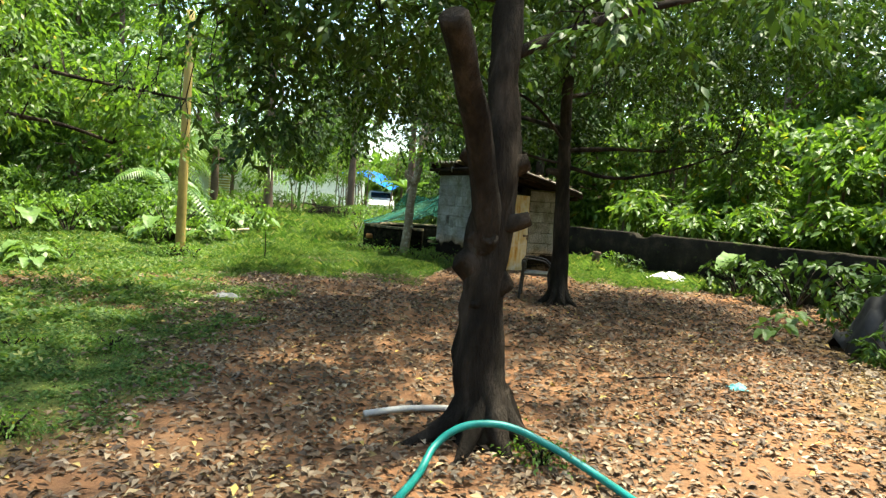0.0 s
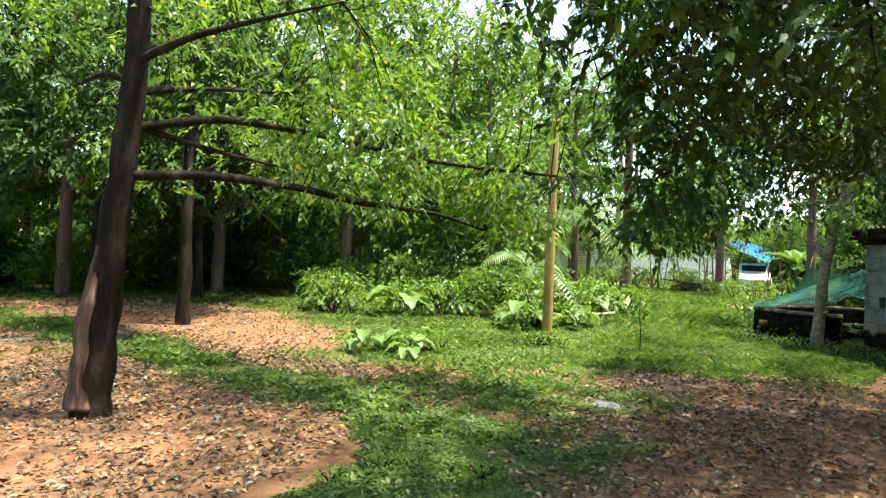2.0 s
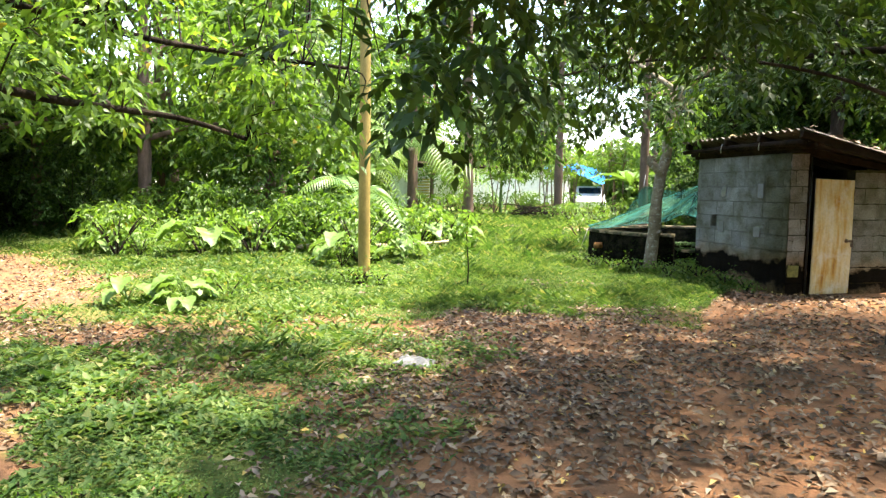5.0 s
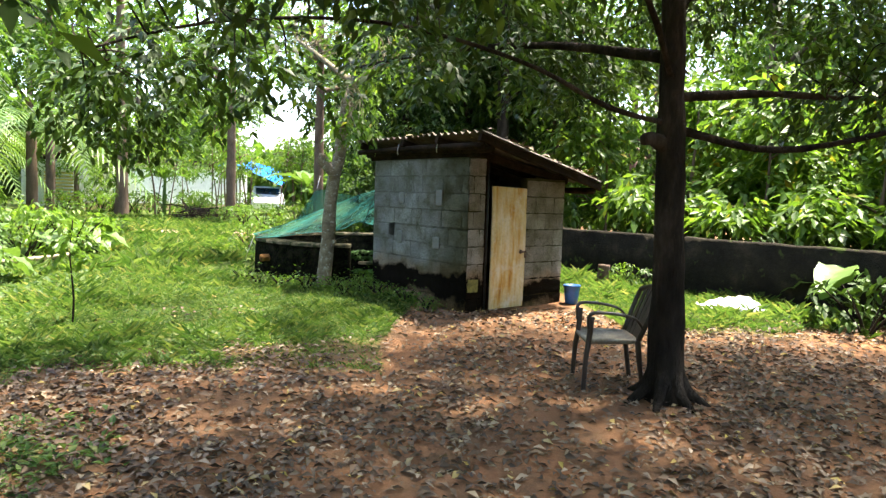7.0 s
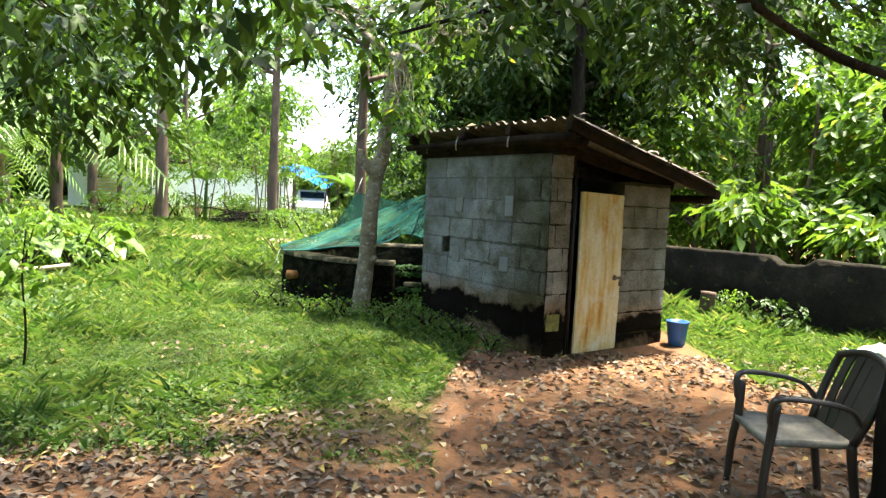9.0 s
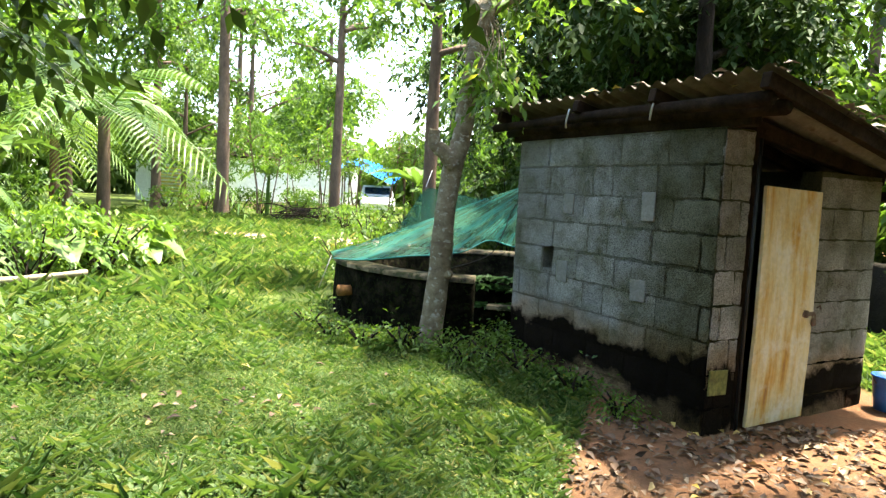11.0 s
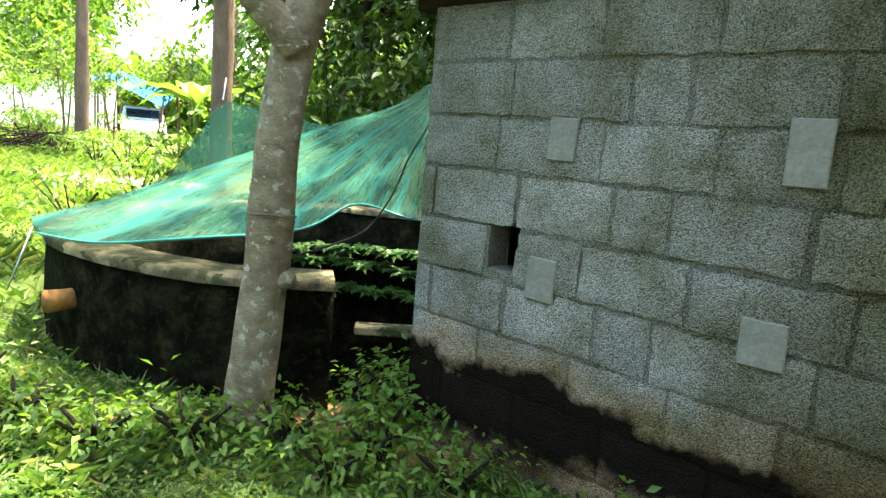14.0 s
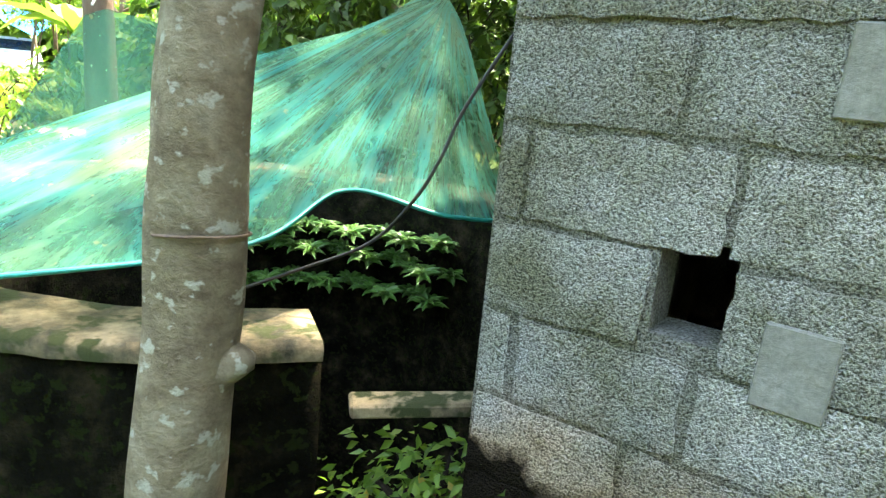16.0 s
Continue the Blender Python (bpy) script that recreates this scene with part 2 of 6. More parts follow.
def block_material(name, base_z, lit, algae=True):
    """Grey concrete blocks with coarse open grain, damp stain and black mould from the ground up."""
    m, nt, b = shader(name, 0.95, 0.05)
    v = coords(nt, "World")
    info = nt.nodes.new("ShaderNodeObjectInfo")
    tone = ramp(nt, info.outputs["Random"], lit)
    big, grain, pits = noise_tex(nt, v, 3.5, 5.0), noise_tex(nt, v, 190.0, 2.0, 0.6), noise_tex(nt, v, 90.0, 3.0, 0.6)
    col = mixc(nt, ramp(nt, big, [(0.4, (0, 0, 0)), (0.68, (0.85, 0.85, 0.85))]), tone, (0.2, 0.2, 0.12))
    col = mixc(nt, 0.75, col, ramp(nt, grain, [(0.36, (0.1, 0.1, 0.1)), (0.45, (0.65, 0.65, 0.65)), (0.6, (1.15, 1.15, 1.15))]), "MULTIPLY")
    col = mixc(nt, 0.5, col, ramp(nt, pits, [(0.36, (0.3, 0.3, 0.3)), (0.5, (0.95, 0.95, 0.95)), (0.7, (1.1, 1.1, 1.1))]), "MULTIPLY")
    # olive algae, thickest towards the door corner
    run = nd(nt, "ShaderNodeVectorMath")
    run.operation = "DOT_PRODUCT"
    run.inputs[1].default_value = (0.524, -0.852, 0)
    nt.links.new(v, run.inputs[0])
    alg = nd(nt, "ShaderNodeMath")
    alg.operation = "MULTIPLY_ADD"
    alg.inputs[1].default_value = 1.5
    nt.links.new(noise_tex(nt, v, 2.2, 5.0), alg.inputs[0])
    nt.links.new(run.outputs["Value"], alg.inputs[2])
    rng_ = nd(nt, "ShaderNodeMapRange")
    for k, val in (("From Min", -12.0 + 0.75), ("From Max", -11.4 + 0.75)):
        rng_.inputs[k].default_value = val
    nt.links.new(alg.outputs[0], rng_.inputs["Value"])
    if algae:
        col = mixc(nt, mixc(nt, 1.0, rng_.outputs[0], (0.85, 0.85, 0.85), "MULTIPLY"), col, mixc(nt, 1.0, col, (0.36, 0.36, 0.22), "MULTIPLY"))
    sep = nt.nodes.new("ShaderNodeSeparateXYZ")
    nt.links.new(v, sep.inputs[0])
    wob = nd(nt, "ShaderNodeMath")
    wob.operation = "MULTIPLY_ADD"
    wob.inputs[1].default_value = 0.55
    nt.links.new(noise_tex(nt, v, 2.6, 4.0), wob.inputs[0])
    nt.links.new(sep.outputs[2], wob.inputs[2])
    z0 = base_z + 0.275
    scl = nd(nt, "ShaderNodeMapRange")
    for k, val in (("From Min", z0 - 0.5), ("From Max", z0 + 0.5)):
        scl.inputs[k].default_value = val
    nt.links.new(wob.outputs[0], scl.inputs["Value"])
    col = mixc(nt, ramp(nt, scl.outputs[0], [(0.46, (1, 1, 1)), (0.72, (0, 0, 0))]), col, mixc(nt, 1.0, col, (1.1, 0.78, 0.52), "MULTIPLY"))
    mould = ramp(nt, scl.outputs[0], [(0.14, (0.35, 0.35, 0.35)), (0.24, (0.97, 0.97, 0.97)), (0.47, (0.97, 0.97, 0.97)), (0.53, (0, 0, 0))])
    col = mixc(nt, mould, col, (0.004, 0.0037, 0.003))
    nt.links.new(col, b.inputs["Base Color"])
    mx = nd(nt, "ShaderNodeMath")
    mx.operation = "ADD"
    nt.links.new(grain, mx.inputs[0])
    nt.links.new(pits, mx.inputs[1])
    bump(nt, b, mx.outputs[0], 1.0, 0.03)
    return m


def door_material():
    m, nt, b = shader("cream painted tin with rust runs", 0.6, 0.35)
    v = coords(nt, "Object", (7, 7, 1.1))
    v2 = coords(nt, "Object")
    runs, grain = noise_tex(nt, v, 1.3, 5.0), noise_tex(nt, v2, 30, 6.0)
    col = ramp(nt, runs, [(0.36, (0.63, 0.55, 0.37)), (0.5, (0.58, 0.45, 0.22)), (0.62, (0.5, 0.27, 0.05)), (0.75, (0.3, 0.13, 0.03))])
    col = mixc(nt, ramp(nt, noise_tex(nt, v2, 5.0), [(0.52, (0, 0, 0)), (0.68, (0.8, 0.8, 0.8))]), col, (0.65, 0.61, 0.5))
    col = mixc(nt, 0.35, col, ramp(nt, grain, [(0.3, (0.5, 0.5, 0.5)), (0.6, (1, 1, 1))]), "MULTIPLY")
    nt.links.new(col, b.inputs["Base Color"])
    bump(nt, b, grain, 0.25, 0.004)
    return m


def net_material():
    """Fine green shade net: creased and streaked towards its tied peak, faded and dusty, with open mesh between the threads."""
    m, nt, b = shader("green shade net", 0.75, 0.12)
    v = coords(nt, "World")
    att = nt.nodes.new("ShaderNodeAttribute")
    att.attribute_name = "pull"
    mp = nd(nt, "ShaderNodeMapping", Scale=(1.0, 0.05, 1.0))
    nt.links.new(att.outputs["Vector"], mp.inputs[0])
    streak, thread = noise_tex(nt, mp.outputs[0], 9.0, 4.0, 0.6), noise_tex(nt, mp.outputs[0], 55.0, 3.0, 0.7)
    big = noise_tex(nt, v, 1.6, 4.0)
    col = ramp(nt, big, [(0.34, (0.02, 0.1, 0.06)), (0.5, (0.032, 0.125, 0.075)), (0.66, (0.07, 0.13, 0.07))])
    col = mixc(nt, ramp(nt, streak, [(0.48, (0, 0, 0)), (0.62, (0.6, 0.6, 0.6))]), col, (0.012, 0.19, 0.17))
    col = mixc(nt, ramp(nt, thread, [(0.5, (0, 0, 0)), (0.75, (0.4, 0.4, 0.4))]), col, (0.12, 0.2, 0.12))
    col = mixc(nt, ramp(nt, noise_tex(nt, v, 24, 2.0), [(0.69, (0, 0, 0)), (0.72, (0.7, 0.7, 0.7))]), col, (0.2, 0.19, 0.1))
    nt.links.new(col, b.inputs["Base Color"])
    tr = nt.nodes.new("ShaderNodeBsdfTranslucent")
    nt.links.new(col, tr.inputs[0])
    mx = nd(nt, "ShaderNodeMixShader", Fac=0.4)
    nt.links.new(b.outputs[0], mx.inputs[1])
    nt.links.new(tr.outputs[0], mx.inputs[2])
    hole = nt.nodes.new("ShaderNodeBsdfTransparent")
    mx2 = nt.nodes.new("ShaderNodeMixShader")
    weave = ramp(nt, thread, [(0.3, (0.7, 0.7, 0.7)), (0.65, (0.85, 0.85, 0.85))])
    nt.links.new(weave, mx2.inputs[0])
    nt.links.new(hole.outputs[0], mx2.inputs[1])
    nt.links.new(mx.outputs[0], mx2.inputs[2])
    nt.links.new(mx2.outputs[0], nt.nodes["Material Output"].inputs[0])
    bump(nt, b, streak, 0.5, 0.02)
    return m


M_GROUND = ground_material()
M_BLOCK = block_material("concrete block", 0.60, [(0.0, (0.39, 0.39, 0.35)), (0.5, (0.48, 0.48, 0.435)), (1.0, (0.55, 0.545, 0.49))])
# Front blocks: paler and warmer than the side wall, without algae.
M_BLOCK_FRONT = block_material("paler warm-toned concrete block", 0.50, [(0.0, (0.45, 0.42, 0.365)), (0.5, (0.54, 0.51, 0.445)), (1.0, (0.6, 0.57, 0.5))], False)
M_MORTAR = block_material("grey mortar", 0.60, [(0.0, (0.27, 0.27, 0.235)), (1.0, (0.31, 0.31, 0.27))])
M_DOOR = door_material()
M_NET = net_material()


# ---------------------------------------------------------------- building helpers
SLOPE = [(-30, -0.3), (0, -0.18), (4.4, -0.11), (9.7, 0.04), (14.1, 0.18), (22, 0.31), (53, 0.44), (400, 0.5)]


def ground_z(x, y):
    for (y0, z0), (y1, z1) in zip(SLOPE, SLOPE[1:]):
        if y <= y1:
            return z0 + (z1 - z0) * max(0.0, y - y0) / (y1 - y0)
    return 0.5


def thing(name, label, category, at=(0, 0, 0), group="", kind="", rz=0):
    ob = new(name)
    ob.empty_display_size = 0.1
    ob.matrix_basis = pose(*at, 0, 0, rz)
    return tagged(ob, label, category, group, kind)


def part(name, bm, material, parent, label="", smooth=True):
    me = bpy.data.meshes.new(name)
    if isinstance(bm, bmesh.types.BMesh):
        bm.to_mesh(me)
        bm.free()
    else:
        bpy.data.meshes.remove(me)
        me = bm
    if material and not me.materials:
        me.materials.append(material)
    if smooth:
        me.polygons.foreach_set("use_smooth", [True] * len(me.polygons))
    ob = new(name, me)
    ob.parent = parent
    if label:
        ob["label"] = label
    return ob


def solo(name, bm, material, label, category, group="", kind="", smooth=True, at=None):
    ob = part(name, bm, material, None, "", smooth)
    if at is not None:
        ob.matrix_basis = at
    return tagged(ob, label, category, group, kind)


def tube(bm, pts, radii, seg=8, rough=0.0, cap=True, seed=0):
    """A bent round tube along pts, with uneven skin."""
    pts = [Vector(p) for p in pts]
    rings = []
    side = Vector((1, 0.13, 0.07))
    for i, p in enumerate(pts):
        d = (pts[min(i + 1, len(pts) - 1)] - pts[max(i - 1, 0)]).normalized()
        a = (side - d * side.dot(d)).normalized()
        c = d.cross(a)
        ring = []
        for k in range(seg):
            w = 2 * math.pi * k / seg
            off = a * math.cos(w) + c * math.sin(w)
            r = radii[i]
            if rough:
                r *= 1 + rough * (noise.noise(p * 3.1 + off * 1.7 + Vector((seed, 0, 0))) + 0.3 * noise.noise(p * 6.0 + off * 7.0 + Vector((0, seed, 0))))
            ring.append(bm.verts.new(p + off * r))
        rings.append(ring)
    for r0, r1 in zip(rings, rings[1:]):
        for k in range(seg):
            bm.faces.new((r0[k], r0[(k + 1) % seg], r1[(k + 1) % seg], r1[k]))
    if cap:
        bm.faces.new(rings[0][::-1])
        bm.faces.new(rings[-1])
    return bm


def smooth_path(pts, n):
    """Catmull-Rom through the points, n steps each."""
    pts = [Vector(p) for p in pts]
    out = []
    for i in range(len(pts) - 1):
        p0, p1, p2, p3 = pts[max(i - 1, 0)], pts[i], pts[i + 1], pts[min(i + 2, len(pts) - 1)]
        for k in range(n):
            t = k / n
            out.append(0.5 * ((2 * p1) + (p2 - p0) * t + (2 * p0 - 5 * p1 + 4 * p2 - p3) * t * t + (3 * p1 - p0 - 3 * p2 + p3) * t ** 3))
    return out + [pts[-1]]


def stem(bm, pts, r0, r1, seg=10, n=5, rough=0.25, seed=0, flare=0.0):
    path = smooth_path(pts, n)
    m = len(path) - 1
    radii = [r0 + (r1 - r0) * i / m + flare * r0 * math.exp(-i / m * 14) for i in range(m + 1)]
    return tube(bm, path, radii, seg, rough, True, seed)


def box(bm, size, m=Matrix.Identity(4), bevel=0.0):
    vs = bmesh.ops.create_cube(bm, size=1.0, matrix=m @ Matrix.Diagonal((*size, 1)))["verts"]
    if bevel:
        es = {e for v in vs for e in v.link_edges}
        bmesh.ops.bevel(bm, geom=list(es), offset=bevel, segments=1, affect="EDGES")
    return bm


def polys(name, verts, faces_flat, per):
    """A mesh from arrays: verts (n, 3), faces_flat indices, per corners in each face."""
    me = bpy.data.meshes.new(name)
    nf = len(faces_flat) // per
    me.vertices.add(len(verts))
    me.vertices.foreach_set("co", np.asarray(verts, np.float32).ravel())
    me.loops.add(len(faces_flat))
    me.loops.foreach_set("vertex_index", np.asarray(faces_flat, np.int32))
    me.polygons.add(nf)
    me.polygons.foreach_set("loop_start", np.arange(0, nf * per, per, dtype=np.int32))
    me.update(calc_edges=True)
    return me


def unit(a):
    return a / np.maximum(np.linalg.norm(a, axis=1, keepdims=True), 1e-9)


def leaves(name, P, D, N, length, ratio=0.4, fold=0.25, droop=0.15, plain=False):
    """Folded pointed leaves: base P, direction D, upper side N; six corners and four faces each, bent along the midrib."""
    D = unit(D)
    S = unit(np.cross(D, N))
    U = np.cross(S, D)
    L = np.asarray(length).reshape(-1, 1) * np.ones((len(P), 1))
    W = L * ratio * 0.5
    mid = P + D * L * 0.5
    tip = P + D * L * 0.97 - U * L * droop
    le = P + D * L * 0.45 + S * W + U * W * fold
    ri = P + D * L * 0.45 - S * W + U * W * fold
    if plain:
        V = np.stack([P, le, tip, ri], 1).reshape(-1, 3)
        base = (np.arange(len(P)) * 4).reshape(-1, 1)
        return polys(name, V, (base + np.array([[0, 2, 1, 0, 3, 2]])).ravel(), 3)
    V = np.stack([P, le, mid, ri, tip], 1).reshape(-1, 3)
    base = (np.arange(len(P)) * 5).reshape(-1, 1)
    F = (base + np.array([[0, 2, 1, 1, 2, 4, 0, 3, 2, 2, 3, 4]])).ravel()
    return polys(name, V, F, 3)


def sprays(rng, A, per, twig, length, spread=0.9, sag=0.35):
    """Leaves set along short drooping twigs that start at the anchors A."""
    n = len(A)
    az = rng.uniform(0, 2 * math.pi, n)
    el = rng.normal(-sag, 0.35, n)
    T = np.stack([np.cos(az) * np.cos(el), np.sin(az) * np.cos(el), np.sin(el)], 1)
    k = np.tile(np.linspace(0.1, 1, per), n)
    Tr = np.repeat(T, per, 0)
    P = np.repeat(A, per, 0) + Tr * (k * twig)[:, None] - np.array([0, 0, 1]) * (k ** 2 * twig * 0.25)[:, None]
    P += rng.normal(0, 0.02, P.shape)
    side = unit(np.cross(Tr, [0, 0, 1]) + 1e-6) * np.where(np.arange(len(P)) % 2, 1, -1)[:, None]
    D = Tr + side * rng.uniform(0.4, spread, (len(P), 1)) + rng.normal(0, 0.25, P.shape) - np.array([0, 0, 0.35])
    N = np.array([0, 0, 1.0]) + rng.normal(0, 0.45, P.shape)
    return P, D, N, rng.uniform(0.65, 1.15, len(P)) * length, T


def blob(rng, n, centre, radii, power=0.45):
    """Random points in an ellipsoid, more of them near its skin."""
    d = unit(rng.normal(0, 1, (n, 3)))
    return np.array(centre) + d * (rng.uniform(0.05, 1, n) ** power)[:, None] * np.array(radii)


def clumpy(rng, pts, scale, keep, seed=0.0):
    """Thins points where a soft noise is low, which leaves gaps in a crown."""
    val = np.array([noise.noise(Vector((p[0] * scale + seed, p[1] * scale, p[2] * scale))) for p in pts])
    return pts[val > keep]


def off_path(P):
    """Keeps the walking line clear of twigs."""
    near = (np.abs(P[:, 0] + 0.9) < 0.8) & (P[:, 2] < 2.35)
    near |= (np.abs(P[:, 0] + 0.2) < 1.2) & (P[:, 1] < 2.6) & (P[:, 2] < 2.6)
    return P[~near]


def crown_part(rng, tree, lobes, per, twig, length, material, keep=-0.05, scale=0.9, ratio=0.4, label=""):
    at = np.array(tree.matrix_basis.translation)
    A = np.concatenate([blob(rng, n, c, r) for n, c, r in lobes])
    A = off_path(clumpy(rng, A, scale, keep, at[0]))
    P, D, N, L, T = sprays(rng, A - at, per, twig, length)
    crown = part("crown", leaves("crown", P, D, N, L, ratio), material, tree, label, False)
    return crown, A


# ---------------------------------------------------------------- ground
def soft(v, a, b):
    return min(1.0, max(0.0, (v - a) / (b - a)))


def wobble(x, y, s=0.8, seed=0.0):
    return noise.noise(Vector((x * s + seed, y * s, 0.3)))


def turf_at(x, y):
    """How much grass grows at a place, 0 to 1."""
    w = wobble(x, y, 0.9) * 0.55 + wobble(x, y, 3.0, 4.0) * 0.3
    bare = 1 - float(math.hypot((x + 7.9) / 1.5, y - 5.5) < 2.4 + w * 0.6)
    near = min(soft(x, -11.5, -10.5), soft(-2.35 - x + w * 0.7, -0.1, 0.5), soft(7.4 - y + w, -0.2, 0.6), bare)
    edge = 11.1 if x > -2.8 else 11.1 + (x + 2.8) * 0.55
    meadow = soft(y - max(edge, 8.4) + w * 1.2, -0.3, 1.1)
    if x > -0.75:
        meadow *= soft(y - 13.05 - (x + 0.5) * 4, -0.3, 0.3) if x < 0.3 else 0.0
        if x > 2.15:
            meadow = soft(y - 12.6 + w * 1.5, -0.2, 0.8) * soft(5.6 - x, 0, 1)
    litter = 1 - soft(1 - math.hypot((x + 14.2) / 6.2, (y - 8.8) / 4.4) + w * 0.3, -0.13, 0.13)
    meadow *= litter
    left = soft(-8.9 - x + w, -0.3, 0.6) * litter * bare * 0.6
    strip = soft(0.8 - abs(y - 7.7 + (x + 9) * 0.12) + w * 0.8, 0, 0.6) * soft(-4.4 - x, 0, 0.6) * 0.75
    strip = max(strip, soft(1.4 - abs(y - 8.6), 0, 1.2) * soft(-2.4 - x + w, 0, 0.8) * soft(x + 6.3, 0, 0.5) * (0.6 + w * 0.5))
    verge = soft(x - 2.9 + w - (y - 5) * 0.25, 0, 1.2) * (0.35 if y < 9 else 0.1)
    damp = 1 - 0.95 * soft(1.15 - math.hypot(x + 0.45, y - 15.5), 0, 0.3)
    return float(max(near * 0.95, meadow, left, strip, verge)) * (1 - 0.9 * track_at(x, y)) * damp


def track_at(x, y):
    return float(soft(1.0 - abs(y - 25.6 - 0.1 * x + wobble(x, y, 0.3)) / 1.3, 0, 0.5) * soft(-0.5 - x, 0, 2))


def build_ground():
    xs = np.concatenate([np.linspace(-400, -40, 12), np.linspace(-36, -10, 40), np.linspace(-9.8, 7, 150), np.linspace(8, 30, 24), np.linspace(40, 400, 10)])
    ys = np.concatenate([np.linspace(-200, -20, 8), np.linspace(-15, 0, 20), np.linspace(0.2, 18, 150), np.linspace(18.5, 50, 60), np.linspace(60, 600, 12)])
    V, T, K = [], [], []
    for y in ys:
        for x in xs:
            near = -40 < x < 40 and -20 < y < 60
            t = turf_at(x, y) if near else 0.9
            z = ground_z(x, y) + (0.022 * wobble(x, y, 1.3, 9) + 0.012 * wobble(x, y, 5.0, 2) if near else 0)
            V.append((x, y, z))
            T.append(t)
            K.append(track_at(x, y) if near else 0)
    nx = len(xs)
    F = []
    for j in range(len(ys) - 1):
        for i in range(nx - 1):
            a = j * nx + i
            if math.hypot((xs[i] + xs[i + 1]) / 2 + 0.97, (ys[j] + ys[j + 1]) / 2 - 17.02) > 1.62:
                F += [a, a + 1, a + nx + 1, a + nx]
    me = polys("ground", np.array(V), np.array(F), 4)
    for name, vals in (("turf", T), ("track", K)):
        me.attributes.new(name, "FLOAT", "POINT").data.foreach_set("value", vals)
    ob = solo("ground", me, M_GROUND, "reddish bare earth with grass patches and leaf mould", "ground", kind="structure")
    return ob


build_ground()


# ---------------------------------------------------------------- boundary wall
WALL_A, WALL_B = Vector((1.7, 19.4, 0)), Vector((8.6, 8.0, 0))


def build_boundary():
    d = (WALL_B - WALL_A)
    n = 90
    side = Vector((-d.y, d.x, 0)).normalized()
    bm = bmesh.new()
    rows = []
    for i in range(n + 1):
        p = WALL_A + d * (i / n)
        top = 1.09 + 0.025 * noise.noise(Vector((i * 0.35, 0, 0)))
        if 30 <= i <= 32:
            top -= 0.09
        ring = []
        for s, z in ((-0.1, ground_z(p.x, p.y) - 0.15), (-0.1, 0.5), (-0.1, top - 0.02), (-0.05, top), (0.08, top), (0.1, top - 0.02), (0.1, ground_z(p.x, p.y) - 0.15)):
            q = p + side * (s + 0.012 * noise.noise(Vector((i * 0.6, z * 4, s))))
            ring.append(bm.verts.new((q.x, q.y, z)))
        rows.append(ring)
    for a, b in zip(rows, rows[1:]):
        for k in range(6):
            bm.faces.new((a[k], b[k], b[k + 1], a[k + 1]))
    solo("wall_boundary", bm, M_BOUNDARY, "low dark mossy masonry boundary wall", "wall", kind="structure")


build_boundary()

# ---------------------------------------------------------------- block shed
NC, SHED_TURN = Vector((0.353, 13.31, 0)), 31.6
SHED_W, SHED_D, COURSE = 1.76, 2.10, 0.219
SHED_Z = ground_z(0.3, 13.8)
TOP = 0.776 + 6 * COURSE
block_cache = {}


def roof_z(u):
    return 2.335 - 0.225 * u



def block_mesh(w, h, material, cast):
    """A worn block: ragged arrises, a lumpy face, the sides running back into the mortar."""
    key = (round(w / 0.03), round(h / 0.02), material.name, cast)
    if key not in block_cache:
        rng = random.Random(key[0] * 31 + key[1] + cast * 977)
        bm = bmesh.new()
        nx, nz = max(3, round(w / 0.05)), 5
        grid = []
        for j in range(nz + 1):
            row = []
            for i in range(nx + 1):
                e = i in (0, nx) or j in (0, nz)
                jit = 0.0065 if e else 0.006
                deep = rng.uniform(0.003, 0.007) if e else -rng.uniform(0, 0.004)
                row.append(bm.verts.new((w * (i / nx - 0.5) + rng.uniform(-jit, jit), deep, h * (j / nz - 0.5) + rng.uniform(-jit, jit))))
            grid.append(row)
        for j in range(nz):
            for i in range(nx):
                bm.faces.new((grid[j][i], grid[j][i + 1], grid[j + 1][i + 1], grid[j + 1][i]))
        rim = [*grid[0], *[r[-1] for r in grid[1:]], *grid[-1][-2::-1], *[r[0] for r in grid[-2:0:-1]]]
        back = [bm.verts.new((v.co.x, 0.03, v.co.z)) for v in rim]
        for k in range(len(rim)):
            bm.faces.new((rim[k - 1], back[k - 1], back[k], rim[k]))
        me = bpy.data.meshes.new("block")
        bm.to_mesh(me)
        bm.free()
        me.materials.append(material)
        block_cache[key] = me
    return block_cache[key]


def lay(wall, u0, u1, z0, z1, rng, material=M_BLOCK):
    ob = new("block", block_mesh(u1 - u0, z1 - z0, material, rng.randrange(3)))
    ob.parent = wall
    ob.matrix_basis = pose((u0 + u1) / 2, -0.011 + rng.uniform(-0.004, 0.004), (z0 + z1) / 2, 0, rng.uniform(-0.6, 0.6), 0)


shed = thing("shed", "small grey concrete-block outhouse with black mould at its foot", "shed", (NC.x, NC.y, 0), rz=SHED_TURN)


def wall_core(name, m, length, spans, thick=0.14):
    """The mortar core of a wall, out of boxes that leave its openings free; spans: (u0, u1, z0, z1)."""
    bm = bmesh.new()
    for u0, u1, z0, z1 in spans:
        box(bm, (u1 - u0, thick, z1 - z0), pose((u0 + u1) / 2, thick / 2, (z0 + z1) / 2))
    ob = part(name, bm, M_MORTAR, shed, "", False)
    ob.matrix_basis = m
    return ob


